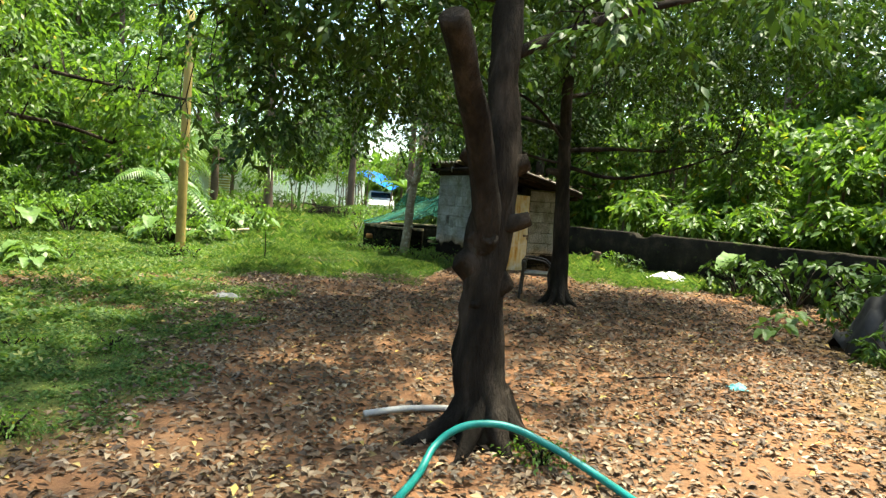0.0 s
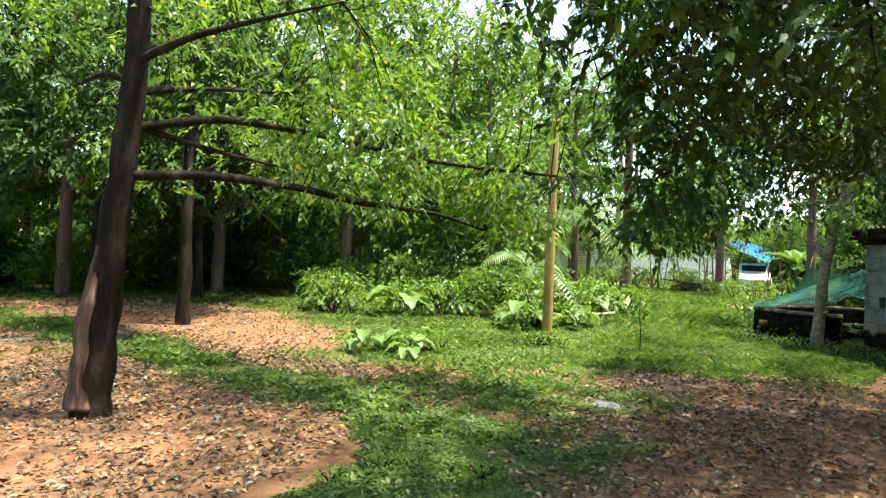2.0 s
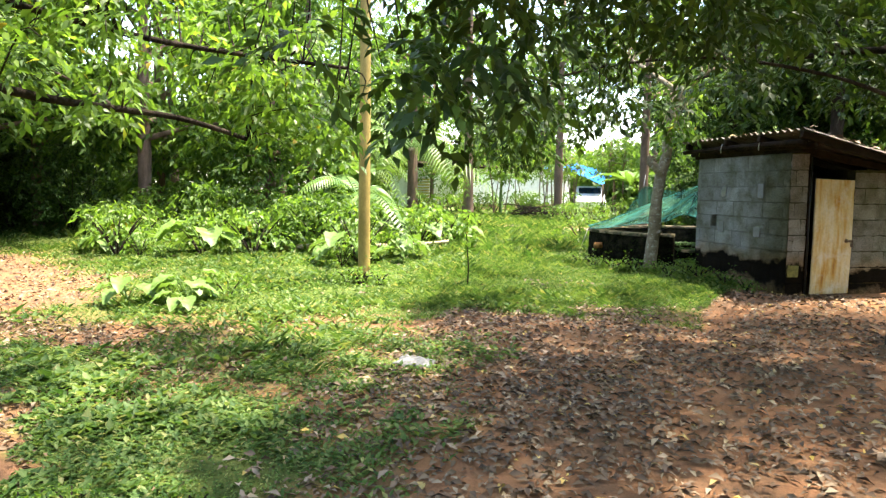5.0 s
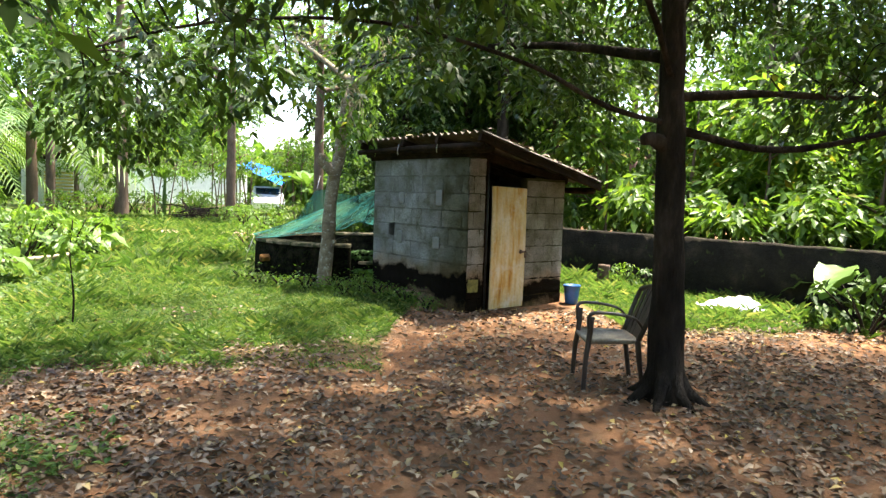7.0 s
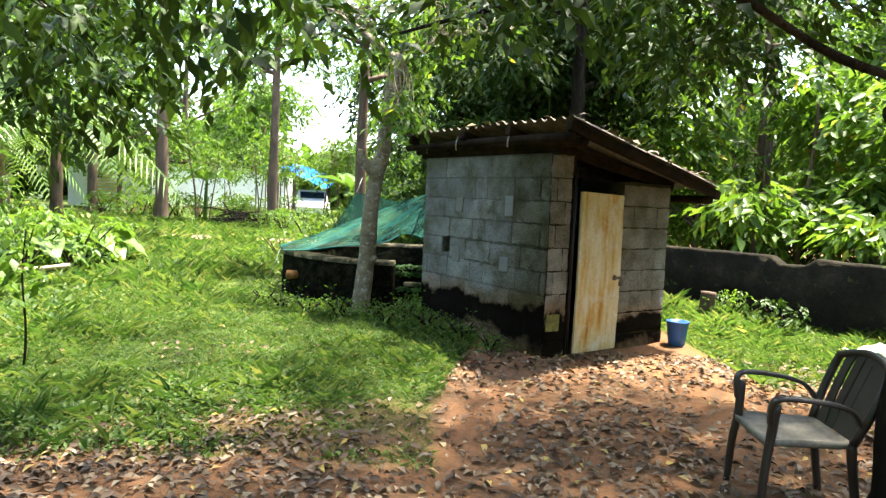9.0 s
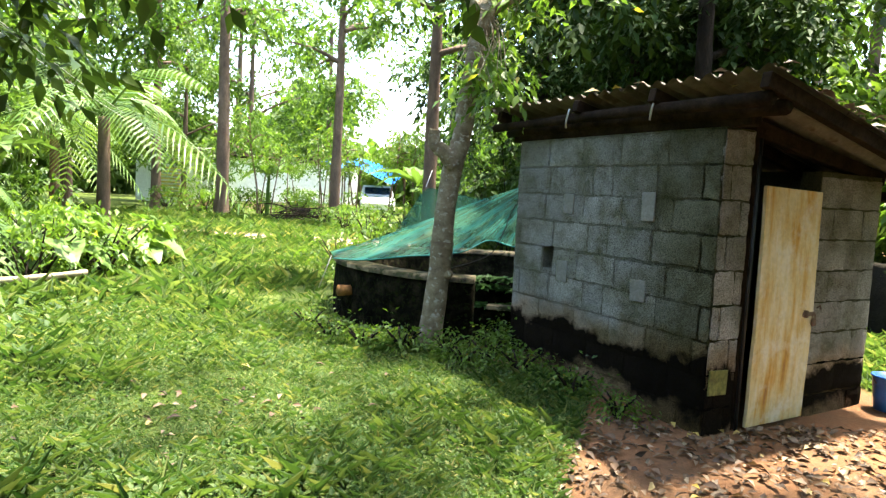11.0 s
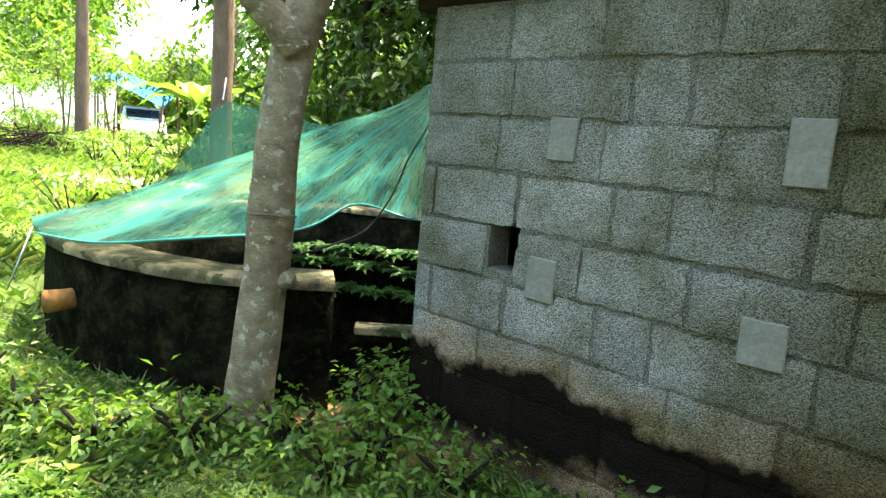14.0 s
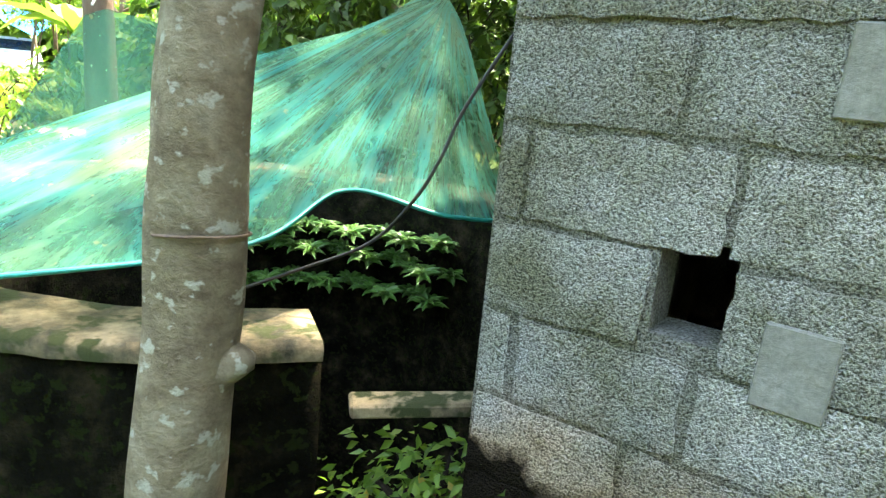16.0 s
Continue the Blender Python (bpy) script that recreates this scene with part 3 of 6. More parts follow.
# the wall with the small opening: u runs from the near corner backwards
HOLE = (1.55, 1.70, 0.776 + 1.15 * COURSE, 0.776 + 2.1 * COURSE)
left_pose = pose(0, SHED_D, 0, 0, 0, -90)
LB = SHED_Z - 0.2
h0, h1 = SHED_D - HOLE[1], SHED_D - HOLE[0]
left_wall = wall_core("side_wall", left_pose, SHED_D, [(0, h0, LB, TOP), (h1, SHED_D, LB, TOP), (h0, h1, LB, HOLE[2]), (h0, h1, HOLE[3], TOP)])
rng = random.Random(5)
cuts = [
    (0.3, 0.7, 1.1, 1.5, 1.9),
    (0.2, 0.6, 1.0, 1.4, 1.8),
    (0.39, 0.83, 1.23, 1.59, 1.98),
    (0.09, 0.51, 0.92, 1.14, 1.66, 2.02),
    (0.39, 0.55, 0.83, 1.25, 1.73),
    (0.08, 0.52, 0.94, 1.15, 1.58, 2.0),
    (0.4, 0.87, 1.28, 1.64, 1.74),
    (0.08, 0.45, 0.96, 1.16, 1.61, 1.97),
    (0.42, 0.82, 1.24, 1.67),
]
for c, joints in enumerate(cuts):
    z0 = 0.776 + (c - 3) * COURSE
    z1 = z0 + COURSE - 0.018
    us = [0.0, *joints, SHED_D]
    for a, b in zip(us, us[1:]):
        sag = -0.012 * (b / SHED_D) * (1 if c < 5 else 0)
        a2, b2 = a + 0.009, b - 0.009
        if z0 < HOLE[3] - 0.05 and z1 > HOLE[2] + 0.05:
            if a2 < h0 < b2:
                b2 = h0 - 0.002
            elif a2 < h1 < b2:
                a2 = h1 + 0.002
            elif a2 >= h0 - 0.01 and b2 <= h1 + 0.01:
                continue
        if b2 - a2 > 0.04:
            lay(left_wall, a2, b2, z0 + sag, z1 + sag, rng)
# flat mortar patches pressed on the blocks
for u, z, w, h in ((0.71, 1.57, 0.12, 0.16), (1.54, 1.58, 0.12, 0.2), (0.68, 1.03, 0.13, 0.17), (1.5, 0.995, 0.14, 0.15)):
    bm = box(bmesh.new(), (w, 0.014, h), Matrix.Identity(4), 0.004)
    ob = part("mortar_patch", bm, M_PATCH, left_wall, "smooth grey mortar patch", False)
    ob.matrix_basis = pose(u, -0.016, z, 0, rng.uniform(-3, 3), 0)

# the front: corner pillar, door opening, right pier
PIL, DOOR0, DOOR1, RTOP = 0.27, 0.36, 0.98, 1.88
front_wall = wall_core("front_wall", Matrix.Identity(4), SHED_W, [(0, PIL, LB, TOP), (DOOR1 + 0.03, SHED_W, LB, RTOP)])
for c in range(9):
    z0 = 0.776 + (c - 3) * COURSE
    z1 = z0 + COURSE - 0.014
    split = 0.08 if c % 2 else 0.19
    lay(front_wall, 0.006, split - 0.006, z0, z1, rng, M_BLOCK_FRONT)
    lay(front_wall, split + 0.006, PIL - 0.004, z0, z1, rng, M_BLOCK_FRONT)
    if z1 < RTOP + 0.03:
        js = (DOOR1 + 0.04, 1.38, SHED_W) if c % 2 else (DOOR1 + 0.04, 1.19, 1.56, SHED_W)
        for a, b in zip(js, js[1:]):
            lay(front_wall, a + 0.005, b - 0.006, z0 - 0.01, z1 - 0.01, rng, M_BLOCK_FRONT)
right_wall = wall_core("side_wall", pose(SHED_W, 0, 0, 0, 0, 90), SHED_D, [(0.145, SHED_D, LB, 1.925)])
bm = bmesh.new()
ends = [[bm.verts.new((u, v, z)) for u, z in ((0.145, LB), (SHED_W - 0.145, LB), (SHED_W - 0.145, roof_z(SHED_W - 0.145) - 0.02), (0.145, roof_z(0.145) - 0.02))] for v in (SHED_D - 0.14, SHED_D)]
bm.faces.new(ends[0]), bm.faces.new(ends[1][::-1])
for k in range(4):
    bm.faces.new((ends[0][k - 1], ends[1][k - 1], ends[1][k], ends[0][k]))
bmesh.ops.recalc_face_normals(bm, faces=bm.faces)
part("back_wall", bm, M_MORTAR, shed, "", False)
bm = box(bmesh.new(), (0.17, 0.012, 0.16), Matrix.Identity(4), 0.003)
ob = part("paint_patch", bm, M_YELLOW, front_wall, "faded yellow painted patch", False)
ob.matrix_basis = pose(0.1, -0.014, 0.50, 0, 2, 0)
# door posts
bm = bmesh.new()
box(bm, (0.05, 0.09, TOP - SHED_Z + 0.1), pose(PIL + 0.035, 0.05, (TOP + SHED_Z) / 2), 0.006)
part("door_post", bm, M_PLANK, shed, "dark weathered timber door post", False)
bm = bmesh.new()
tube(bm, [(PIL + 0.02, -0.03, SHED_Z), (PIL + 0.025, -0.03, TOP - 0.05)], [0.012, 0.012], 6)
part("conduit", bm, M_BLACK, shed)


def build_door():
    w, h = DOOR1 - DOOR0, 1.56
    bm = bmesh.new()
    n, k = 8, 14
    grid = [[bm.verts.new((w * i / n, -0.012 * math.sin(math.pi * j / k) + 0.006 * noise.noise(Vector((i * 0.6, j * 0.4, 2))), h * j / k - 0.012 * i / n * (1 if j == k else 0))) for i in range(n + 1)] for j in range(k + 1)]
    for j in range(k):
        for i in range(n):
            bm.faces.new((grid[j][i], grid[j][i + 1], grid[j + 1][i + 1], grid[j + 1][i]))
    ret = bmesh.ops.extrude_face_region(bm, geom=bm.faces[:])
    for v in ret["geom"]:
        if isinstance(v, bmesh.types.BMVert):
            v.co.y += 0.022
    bmesh.ops.recalc_face_normals(bm, faces=bm.faces)
    door = part("door", bm, M_DOOR, shed, "cream tin door streaked with orange rust", False)
    door.matrix_basis = pose(DOOR0 - 0.005, -0.055, SHED_Z + 0.02, 0, 0, 1.5)
    bm = bmesh.new()
    box(bm, (0.14, 0.012, 0.03), pose(w - 0.05, -0.012, 0.72), 0.003)
    box(bm, (0.02, 0.04, 0.05), pose(w - 0.1, -0.02, 0.725), 0.004)
    tube(bm, [(w + 0.03, -0.02, 0.76), (w + 0.05, -0.03, 0.78), (w + 0.06, -0.03, 0.75)], [0.006] * 3, 6)
    part("latch", bm, M_STEEL, door, "rusty iron hasp and bolt")
    bm = bmesh.new()
    box(bm, (0.042, 0.02, 0.05), pose(w - 0.015, -0.03, 0.665), 0.006)
    tube(bm, smooth_path([(w - 0.03, -0.03, 0.69), (w - 0.03, -0.03, 0.715), (w - 0.015, -0.03, 0.728), (w, -0.03, 0.715), (w, -0.03, 0.69)], 3), [0.004] * 13, 6)
    part("padlock", bm, M_STEEL, door, "dark steel padlock")


build_door()


def build_roof():
    u0, u1, v0, v1 = -0.16, SHED_W + 0.3, -0.42, SHED_D + 0.28
    nu, nv = 12, 150
    V, F = [], []
    for layer in (0, 0.006):
        for j in range(nv + 1):
            for i in range(nu + 1):
                u, v = u0 + (u1 - u0) * i / nu, v0 + (v1 - v0) * j / nv
                z = roof_z(u) + 0.018 * math.sin(v * 2 * math.pi / 0.13) + 0.012 * noise.noise(Vector((u * 2, v * 2, 0))) + layer
                V.append((u + 0.03 * noise.noise(Vector((v * 1.5, i, 4))), v, z))
    half = (nu + 1) * (nv + 1)
    for j in range(nv):
        for i in range(nu):
            a = j * (nu + 1) + i
            F += [a, a + nu + 1, a + nu + 2, a + 1, half + a, half + a + 1, half + a + nu + 2, half + a + nu + 1]
    roof = part("roof", polys("roof", np.array(V), np.array(F), 4), M_SHEET, shed, "weathered grey corrugated sheet roof with litter")
    rr = np.random.default_rng(15)
    k = 420
    u, v = rr.uniform(u0, u1, k) , v0 + (v1 - v0) * rr.uniform(0, 1, k) ** 1.4
    a = rr.uniform(0, 6.283, k)
    P = np.stack([u, v, 2.335 - 0.225 * u + 0.022], 1)
    D = np.stack([np.cos(a), np.sin(a), rr.normal(0.05, 0.2, k)], 1)
    dry = part("dry_leaf_layer", leaves("dry_leaf_layer", P, D, np.array([0.2, 0, 1.0]) + rr.normal(0, 0.3, (k, 3)), rr.uniform(0.06, 0.14, k), 0.42, 0.5), M_LITTER, roof, "dry leaves lying on the roof sheet", False)
    dry["kind"] = "stuff"
    for v in (-0.36, 0.45, 1.2, SHED_D + 0.1):
        bm = bmesh.new()
        box(bm, (u1 - u0 + 0.1, 0.06, 0.09), Matrix.Translation(((u0 + u1) / 2, v, roof_z((u0 + u1) / 2) - 0.075)) @ pose(0, 0, 0, 0, math.degrees(math.atan(0.225)), 0), 0.005)
        part("rafter", bm, M_PLANK, roof, "weathered timber rafter darkened with eaves shade", False)
    for u in (-0.13, 0.02, SHED_W + 0.18):
        bm = bmesh.new()
        stem(bm, [(u, v0 + 0.05, roof_z(u) - 0.16), (u + 0.01, 0.9, roof_z(u) - 0.145), (u, v1 - 0.05, roof_z(u) - 0.16)], 0.045, 0.035, 7, 4, 0.2, u)
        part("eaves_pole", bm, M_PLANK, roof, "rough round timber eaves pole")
    bm = bmesh.new()
    box(bm, (0.1, SHED_D + 0.3, 0.1), pose(0.07, SHED_D / 2, TOP + 0.05), 0.008)
    part("wall_plate", bm, M_PLANK, shed, "timber wall plate darkened with eaves shade", False)
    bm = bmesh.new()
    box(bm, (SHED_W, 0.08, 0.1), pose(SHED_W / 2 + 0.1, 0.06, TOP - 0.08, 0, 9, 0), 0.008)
    part("lintel", bm, M_PLANK, shed, "timber lintel darkened with eaves shade", False)
    for v in (0.45, 1.3):
        bm = bmesh.new()
        tube(bm, smooth_path([(-0.15, v, roof_z(0) - 0.05), (-0.17, v, roof_z(0) - 0.12), (-0.15, v + 0.03, roof_z(0) - 0.17), (-0.12, v + 0.06, roof_z(0) - 0.18)], 3), [0.007] * 10, 6)
        part("roof_hook", bm, M_PVC, roof, "pale bent roof hook")


build_roof()

# ---------------------------------------------------------------- well, net
WELL_C, WELL_R, WELL_TOP = Vector((-0.97, 17.02, 0)), 1.74, 0.835


def build_well():
    well = thing("well", "round mossy masonry well wall with worn plaster rim", "well", (WELL_C.x, WELL_C.y, 0))
    a0, a1 = radians(-94), radians(-420)
    n = 170
    bm, rim = bmesh.new(), bmesh.new()
    for target, prof in ((bm, [(0.0, 0.0), (0.0, 0.2), (0.0, 0.35), (0.0, 0.5), (0.0, 0.65), (0.0, 0.8), (-0.01, 1.0), (-0.26, 1.0), (-0.27, 0.4), (-0.27, -4.5)]), (rim, [(0.012, 0.0), (0.014, 0.035), (-0.005, 0.05), (-0.25, 0.05), (-0.27, 0.04), (-0.275, 0.0)])):
        rows = []
        for i in range(n + 1):
            a = a0 + (a1 - a0) * i / n
            ring = []
            for dr, h in prof:
                x, y = math.cos(a), math.sin(a)
                if target is bm:
                    z = ground_z(WELL_C.x, WELL_C.y) - 0.25 + (WELL_TOP - ground_z(WELL_C.x, WELL_C.y) + 0.2) * h
                else:
                    z = WELL_TOP - 0.05 + h
                r = WELL_R + dr + (0.02 if target is bm else 0.012) * noise.noise(Vector((x * 5, y * 5, z * 6))) + (0.018 if target is bm else 0.01) * noise.noise(Vector((x * 22, y * 22, z * 14)))
                ring.append(target.verts.new((x * r, y * r, z + 0.012 * noise.noise(Vector((x * 4, y * 4, h))))))
            rows.append(ring)
        for p, q in zip(rows, rows[1:]):
            for k in range(len(prof) - 1):
                target.faces.new((p[k], p[k + 1], q[k + 1], q[k]))
        target.faces.new(rows[0])
        target.faces.new(rows[-1][::-1])
        bmesh.ops.recalc_face_normals(target, faces=target.faces)
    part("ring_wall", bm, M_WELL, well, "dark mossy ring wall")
    part("rim", rim, M_RIM, well, "cream worn plaster rim with moss")
    bm = bmesh.new()
    box(bm, (0.46, 0.1, 0.045), pose(0.24, -1.6, 0.55, 0, 0, -12), 0.008)
    part("ledge", bm, M_RIM, well, "mossy low ledge between well and shed", False)
    # Floor shares the near-black colour, which deepens the unlit shaft.
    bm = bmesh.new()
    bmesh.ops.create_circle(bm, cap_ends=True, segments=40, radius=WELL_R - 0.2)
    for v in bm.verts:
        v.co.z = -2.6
    part("well_floor", bm, M_WELL, well, "well floor coloured near-black for its depth", False)


build_well()


def build_net():
    """A taut net: a front edge near the rim, pulled up to two tied peaks, creased towards them."""
    front = smooth_path([(-2.62, 16.3, 0.84), (-2.2, 15.72, 0.9), (-1.75, 15.42, 0.99), (-1.25, 15.45, 1.05), (-0.97, 15.6, 1.17), (-0.72, 15.45, 1.13), (-0.45, 15.5, 1.1)], 8)
    back = smooth_path([(-2.7, 16.5, 0.9), (-2.3, 16.6, 1.03), (-1.7, 16.6, 1.28), (-1.1, 16.6, 1.53), (-0.62, 16.5, 1.73), (-0.32, 16.5, 1.87), (0.1, 16.8, 1.35)], 8)
    n, m = len(front), 30
    V = []
    for j in range(m + 1):
        t = j / m
        for i in range(n):
            p = front[i].lerp(back[i], t)
            sag = 0.035 * math.sin(math.pi * t) * math.sin(math.pi * i / (n - 1))
            ray = math.atan2(p.y - 16.5, p.x + 0.3)
            fold = 0.018 * math.sin(ray * 34) + 0.02 * noise.noise(Vector((ray * 9, t * 0.8, 1)))
            V.append((p.x, p.y, p.z - sag + fold * math.sin(math.pi * (0.12 + 0.8 * t))))
    F = []
    for j in range(m):
        for i in range(n - 1):
            a = j * n + i
            F += [a, a + 1, a + n + 1, a + n]
    me = polys("shade_net", np.array(V), np.array(F), 4)
    pull = [(2.2 * math.atan2(1.93 - z, abs(x + 0.3) + 0.05), 0.5 * math.hypot(x + 0.3, z - 1.9), y * 0.2) for x, y, z in V]
    me.attributes.new("pull", "FLOAT_VECTOR", "POINT").data.foreach_set("vector", np.array(pull, np.float32).ravel())
    net = solo("shade_net", me, M_NET, "green shade net stretched loosely over the well", "net")
    V2, F2 = [], []
    tip = Vector((-1.68, 16.75, 1.67))
    base = smooth_path([(-2.0, 16.62, 1.14), (-1.7, 16.62, 1.27), (-1.3, 16.62, 1.44), (-1.0, 16.62, 1.55)], 6)
    for j in range(7):
        for p in base:
            q = p.lerp(tip, j / 6.5)
            V2.append(tuple(q))
    k = len(base)
    for j in range(6):
        for i in range(k - 1):
            a = j * k + i
            F2 += [a, a + 1, a + k + 1, a + k]
    part("net_peak", polys("net_peak", np.array(V2), np.array(F2), 4), M_NET, net)
    bm = bmesh.new()
    tube(bm, [p + Vector((0, -0.004, 0)) for p in front], [0.007] * n, 5)
    part("hem", bm, M_HOSE, net, "turquoise hem of the net")
    for p, q in (((-1.68, 16.75, 1.67), (-1.75, 19.0, 1.95)), ((-0.32, 16.5, 1.87), (1.6, 19.4, 2.9)), ((-2.66, 16.4, 0.86), (-2.78, 16.35, 0.5))):
        bm = bmesh.new()
        tube(bm, [p, q], [0.006, 0.006], 5)
        part("tie_rope", bm, M_PVC, net, "thin tie rope")


build_net()

# ---------------------------------------------------------------- trees
rng = np.random.default_rng(11)


def limbs(tree, specs, material, seed=0):
    at = tree.matrix_basis.translation
    for i, (pts, r0, r1) in enumerate(specs):
        bm = bmesh.new()
        stem(bm, [Vector(p) - at for p in pts], r0, r1, 8, 5, 0.25, seed + i)
        part("limb", bm, material, tree)


def twigs(tree, A, starts, material, count, rng, r=0.009):
    """Thin boughs from the limbs out to the leaf sprays."""
    at = np.array(tree.matrix_basis.translation)
    bm = bmesh.new()
    S = np.array(starts)
    for p in A[rng.permutation(len(A))[:count]]:
        d = np.linalg.norm(S - p, axis=1)
        s = S[np.argmin(d)]
        if 0.15 < d.min() < 1.1:
            mid = (s + p) / 2 + rng.normal(0, 0.08, 3) + np.array([0, 0, 0.08])
            tube(bm, smooth_path([s - at, mid - at, p - at], 3), np.linspace(r, r * 0.35, 7), 4, 0, False)
    tagged(part("bough", bm, material, tree), kind="stuff")


def along(specs, n=12):
    return [tuple(q) for pts, _, _ in specs for q in smooth_path(pts, n)]


# first tree, close to the start of the walk, with knots and a low fork
T1 = thing("tree", "dark knotted tree with spreading roots and a low fork", "tree", (0.18, 4.45, ground_z(0, 4.45)))
bm = bmesh.new()
o = Vector((0.18, 4.45, ground_z(0, 4.45)))
stem(bm, [Vector(p) - o for p in [(0.17, 4.45, -0.2), (0.15, 4.45, 0.15), (0.13, 4.45, 0.55), (0.12, 4.45, 1.0), (0.14, 4.45, 1.45), (0.18, 4.47, 1.95), (0.16, 4.5, 2.5), (0.2, 4.6, 3.6), (0.3, 4.7, 5.2)]], 0.19, 0.07, 16, 7, 0.35, 3, 0.55)
part("trunk", bm, M_BARK, T1)
for a, ln in ((200, 0.62), (250, 0.5), (300, 0.45), (340, 0.6), (20, 0.45), (100, 0.4), (160, 0.5)):
    c, s = math.cos(radians(a)), math.sin(radians(a))
    bm = bmesh.new()
    stem(bm, [(c * 0.08, s * 0.08, 0.34), (c * 0.2, s * 0.2, 0.14), (c * ln * 0.65, s * ln * 0.65, 0.03), (c * ln, s * ln, -0.05)], 0.1, 0.025, 8, 4, 0.3, a)
    part("root", bm, M_BARK, T1)
for a, z, ln, r in ((195, 1.12, 0.17, 0.1), (200, 1.3, 0.1, 0.085), (350, 1.42, 0.24, 0.055), (0, 1.8, 0.2, 0.06), (345, 1.0, 0.14, 0.085), (190, 1.82, 0.19, 0.05), (275, 1.28, 0.13, 0.07), (300, 0.5, 0.1, 0.07), (255, 0.85, 0.11, 0.06)):
    c, s = math.cos(radians(a)), math.sin(radians(a))
    bm = bmesh.new()
    stem(bm, [(c * 0.02 - 0.05, s * 0.02, z + 0.02), (c * ln * 0.7 - 0.05, s * ln * 0.7, z + 0.08), (c * (ln + 0.03) - 0.05, s * (ln + 0.03), z + 0.12)], r * 1.25, r * 0.75, 10, 4, 0.55, a + z)
    part("burl", bm, M_BARK, T1, "knotted stub of a lopped branch")
T1_LIMBS = [
    ([(0.13, 4.42, 1.2), (0.09, 4.3, 1.55), (0.02, 4.12, 1.9), (-0.07, 3.88, 2.22), (-0.17, 3.6, 2.5)], 0.095, 0.082),
    ([(0.2, 4.5, 2.5), (0.9, 4.9, 2.9), (1.9, 5.4, 3.3), (3.0, 5.8, 3.7)], 0.045, 0.015),
    ([(0.18, 4.55, 2.9), (-0.8, 5.3, 3.2), (-1.9, 6.2, 3.3), (-2.8, 7.0, 3.2)], 0.06, 0.015),
    ([(0.2, 4.55, 3.2), (0.9, 3.6, 3.8), (1.6, 2.4, 4.2)], 0.05, 0.02),
]
limbs(T1, T1_LIMBS, M_BARK, 5)
# High lobes left and behind are added, partly unseen, to shade the grass.
_, A1 = crown_part(rng, T1, [(1500, (-0.4, 5.6, 4.6), (2.7, 2.4, 1.9)), (260, (1.0, 3.9, 2.75), (0.75, 0.55, 0.4)), (480, (-1.3, 6.2, 3.3), (1.9, 1.5, 0.75)), (900, (-2.2, 5.9, 4.6), (2.2, 2.1, 0.9)), (800, (-1.6, 8.7, 4.7), (2.6, 1.7, 0.8)), (170, (-2.3, 6.5, 2.4), (0.75, 0.85, 0.75)), (130, (2.4, 6.4, 3.7), (1.5, 1.4, 0.7))], 14, 0.34, 0.125, M_LEAF_DARK)
twigs(T1, A1, along(T1_LIMBS), M_BARK, 420, rng)

# tree beside the chair
T4 = thing("tree", "straight dark trunk with drooping glossy crown beside the chair", "tree", (1.42, 10.13, ground_z(0, 10.13)))
o = Vector((1.42, 10.13, ground_z(0, 10.13)))
bm = bmesh.new()
stem(bm, [Vector(p) - o for p in [(1.42, 10.13, -0.15), (1.42, 10.13, 0.3), (1.4, 10.13, 1.0), (1.36, 10.13, 2.05), (1.32, 10.13, 3.0), (1.3, 10.2, 5.6)]], 0.155, 0.07, 14, 7, 0.2, 8, 0.7)
part("trunk", bm, M_BARK, T4)
for a in (190, 235, 285, 330, 40, 120):
    c, s = math.cos(radians(a)), math.sin(radians(a))
    bm = bmesh.new()
    stem(bm, [(c * 0.06, s * 0.06, 0.3), (c * 0.17, s * 0.17, 0.1), (c * 0.36, s * 0.36, -0.03)], 0.075, 0.02, 7, 4, 0.2, a)
    part("root", bm, M_BARK, T4)
T4_LIMBS = [
    ([(1.36, 10.13, 2.0), (1.2, 10.08, 2.07), (1.1, 10.05, 2.06)], 0.07, 0.045),
    ([(1.34, 10.13, 2.2), (0.8, 10.0, 2.28), (0.1, 9.9, 2.55), (-0.9, 9.9, 2.75), (-2.0, 10.0, 2.7), (-2.9, 10.2, 2.5)], 0.022, 0.008),
    ([(1.34, 10.13, 2.5), (0.7, 9.4, 3.0), (-0.3, 8.8, 3.2), (-1.4, 8.4, 3.1)], 0.026, 0.008),
    ([(1.4, 10.13, 2.4), (2.1, 10.1, 2.46), (3.0, 10.3, 2.5), (4.1, 10.6, 2.6)], 0.04, 0.012),
    ([(1.4, 10.1, 2.15), (2.1, 9.9, 2.02), (2.9, 9.6, 2.2), (3.6, 9.4, 2.5)], 0.035, 0.01),
    ([(1.34, 10.2, 2.7), (0.7, 11.3, 3.0), (-0.2, 12.3, 3.1), (-1.1, 13.0, 3.0)], 0.05, 0.012),
    ([(1.3, 10.2, 3.2), (2.1, 11.5, 3.5), (2.6, 13.0, 3.5)], 0.04, 0.012),
]
limbs(T4, T4_LIMBS, M_BARK, 20)
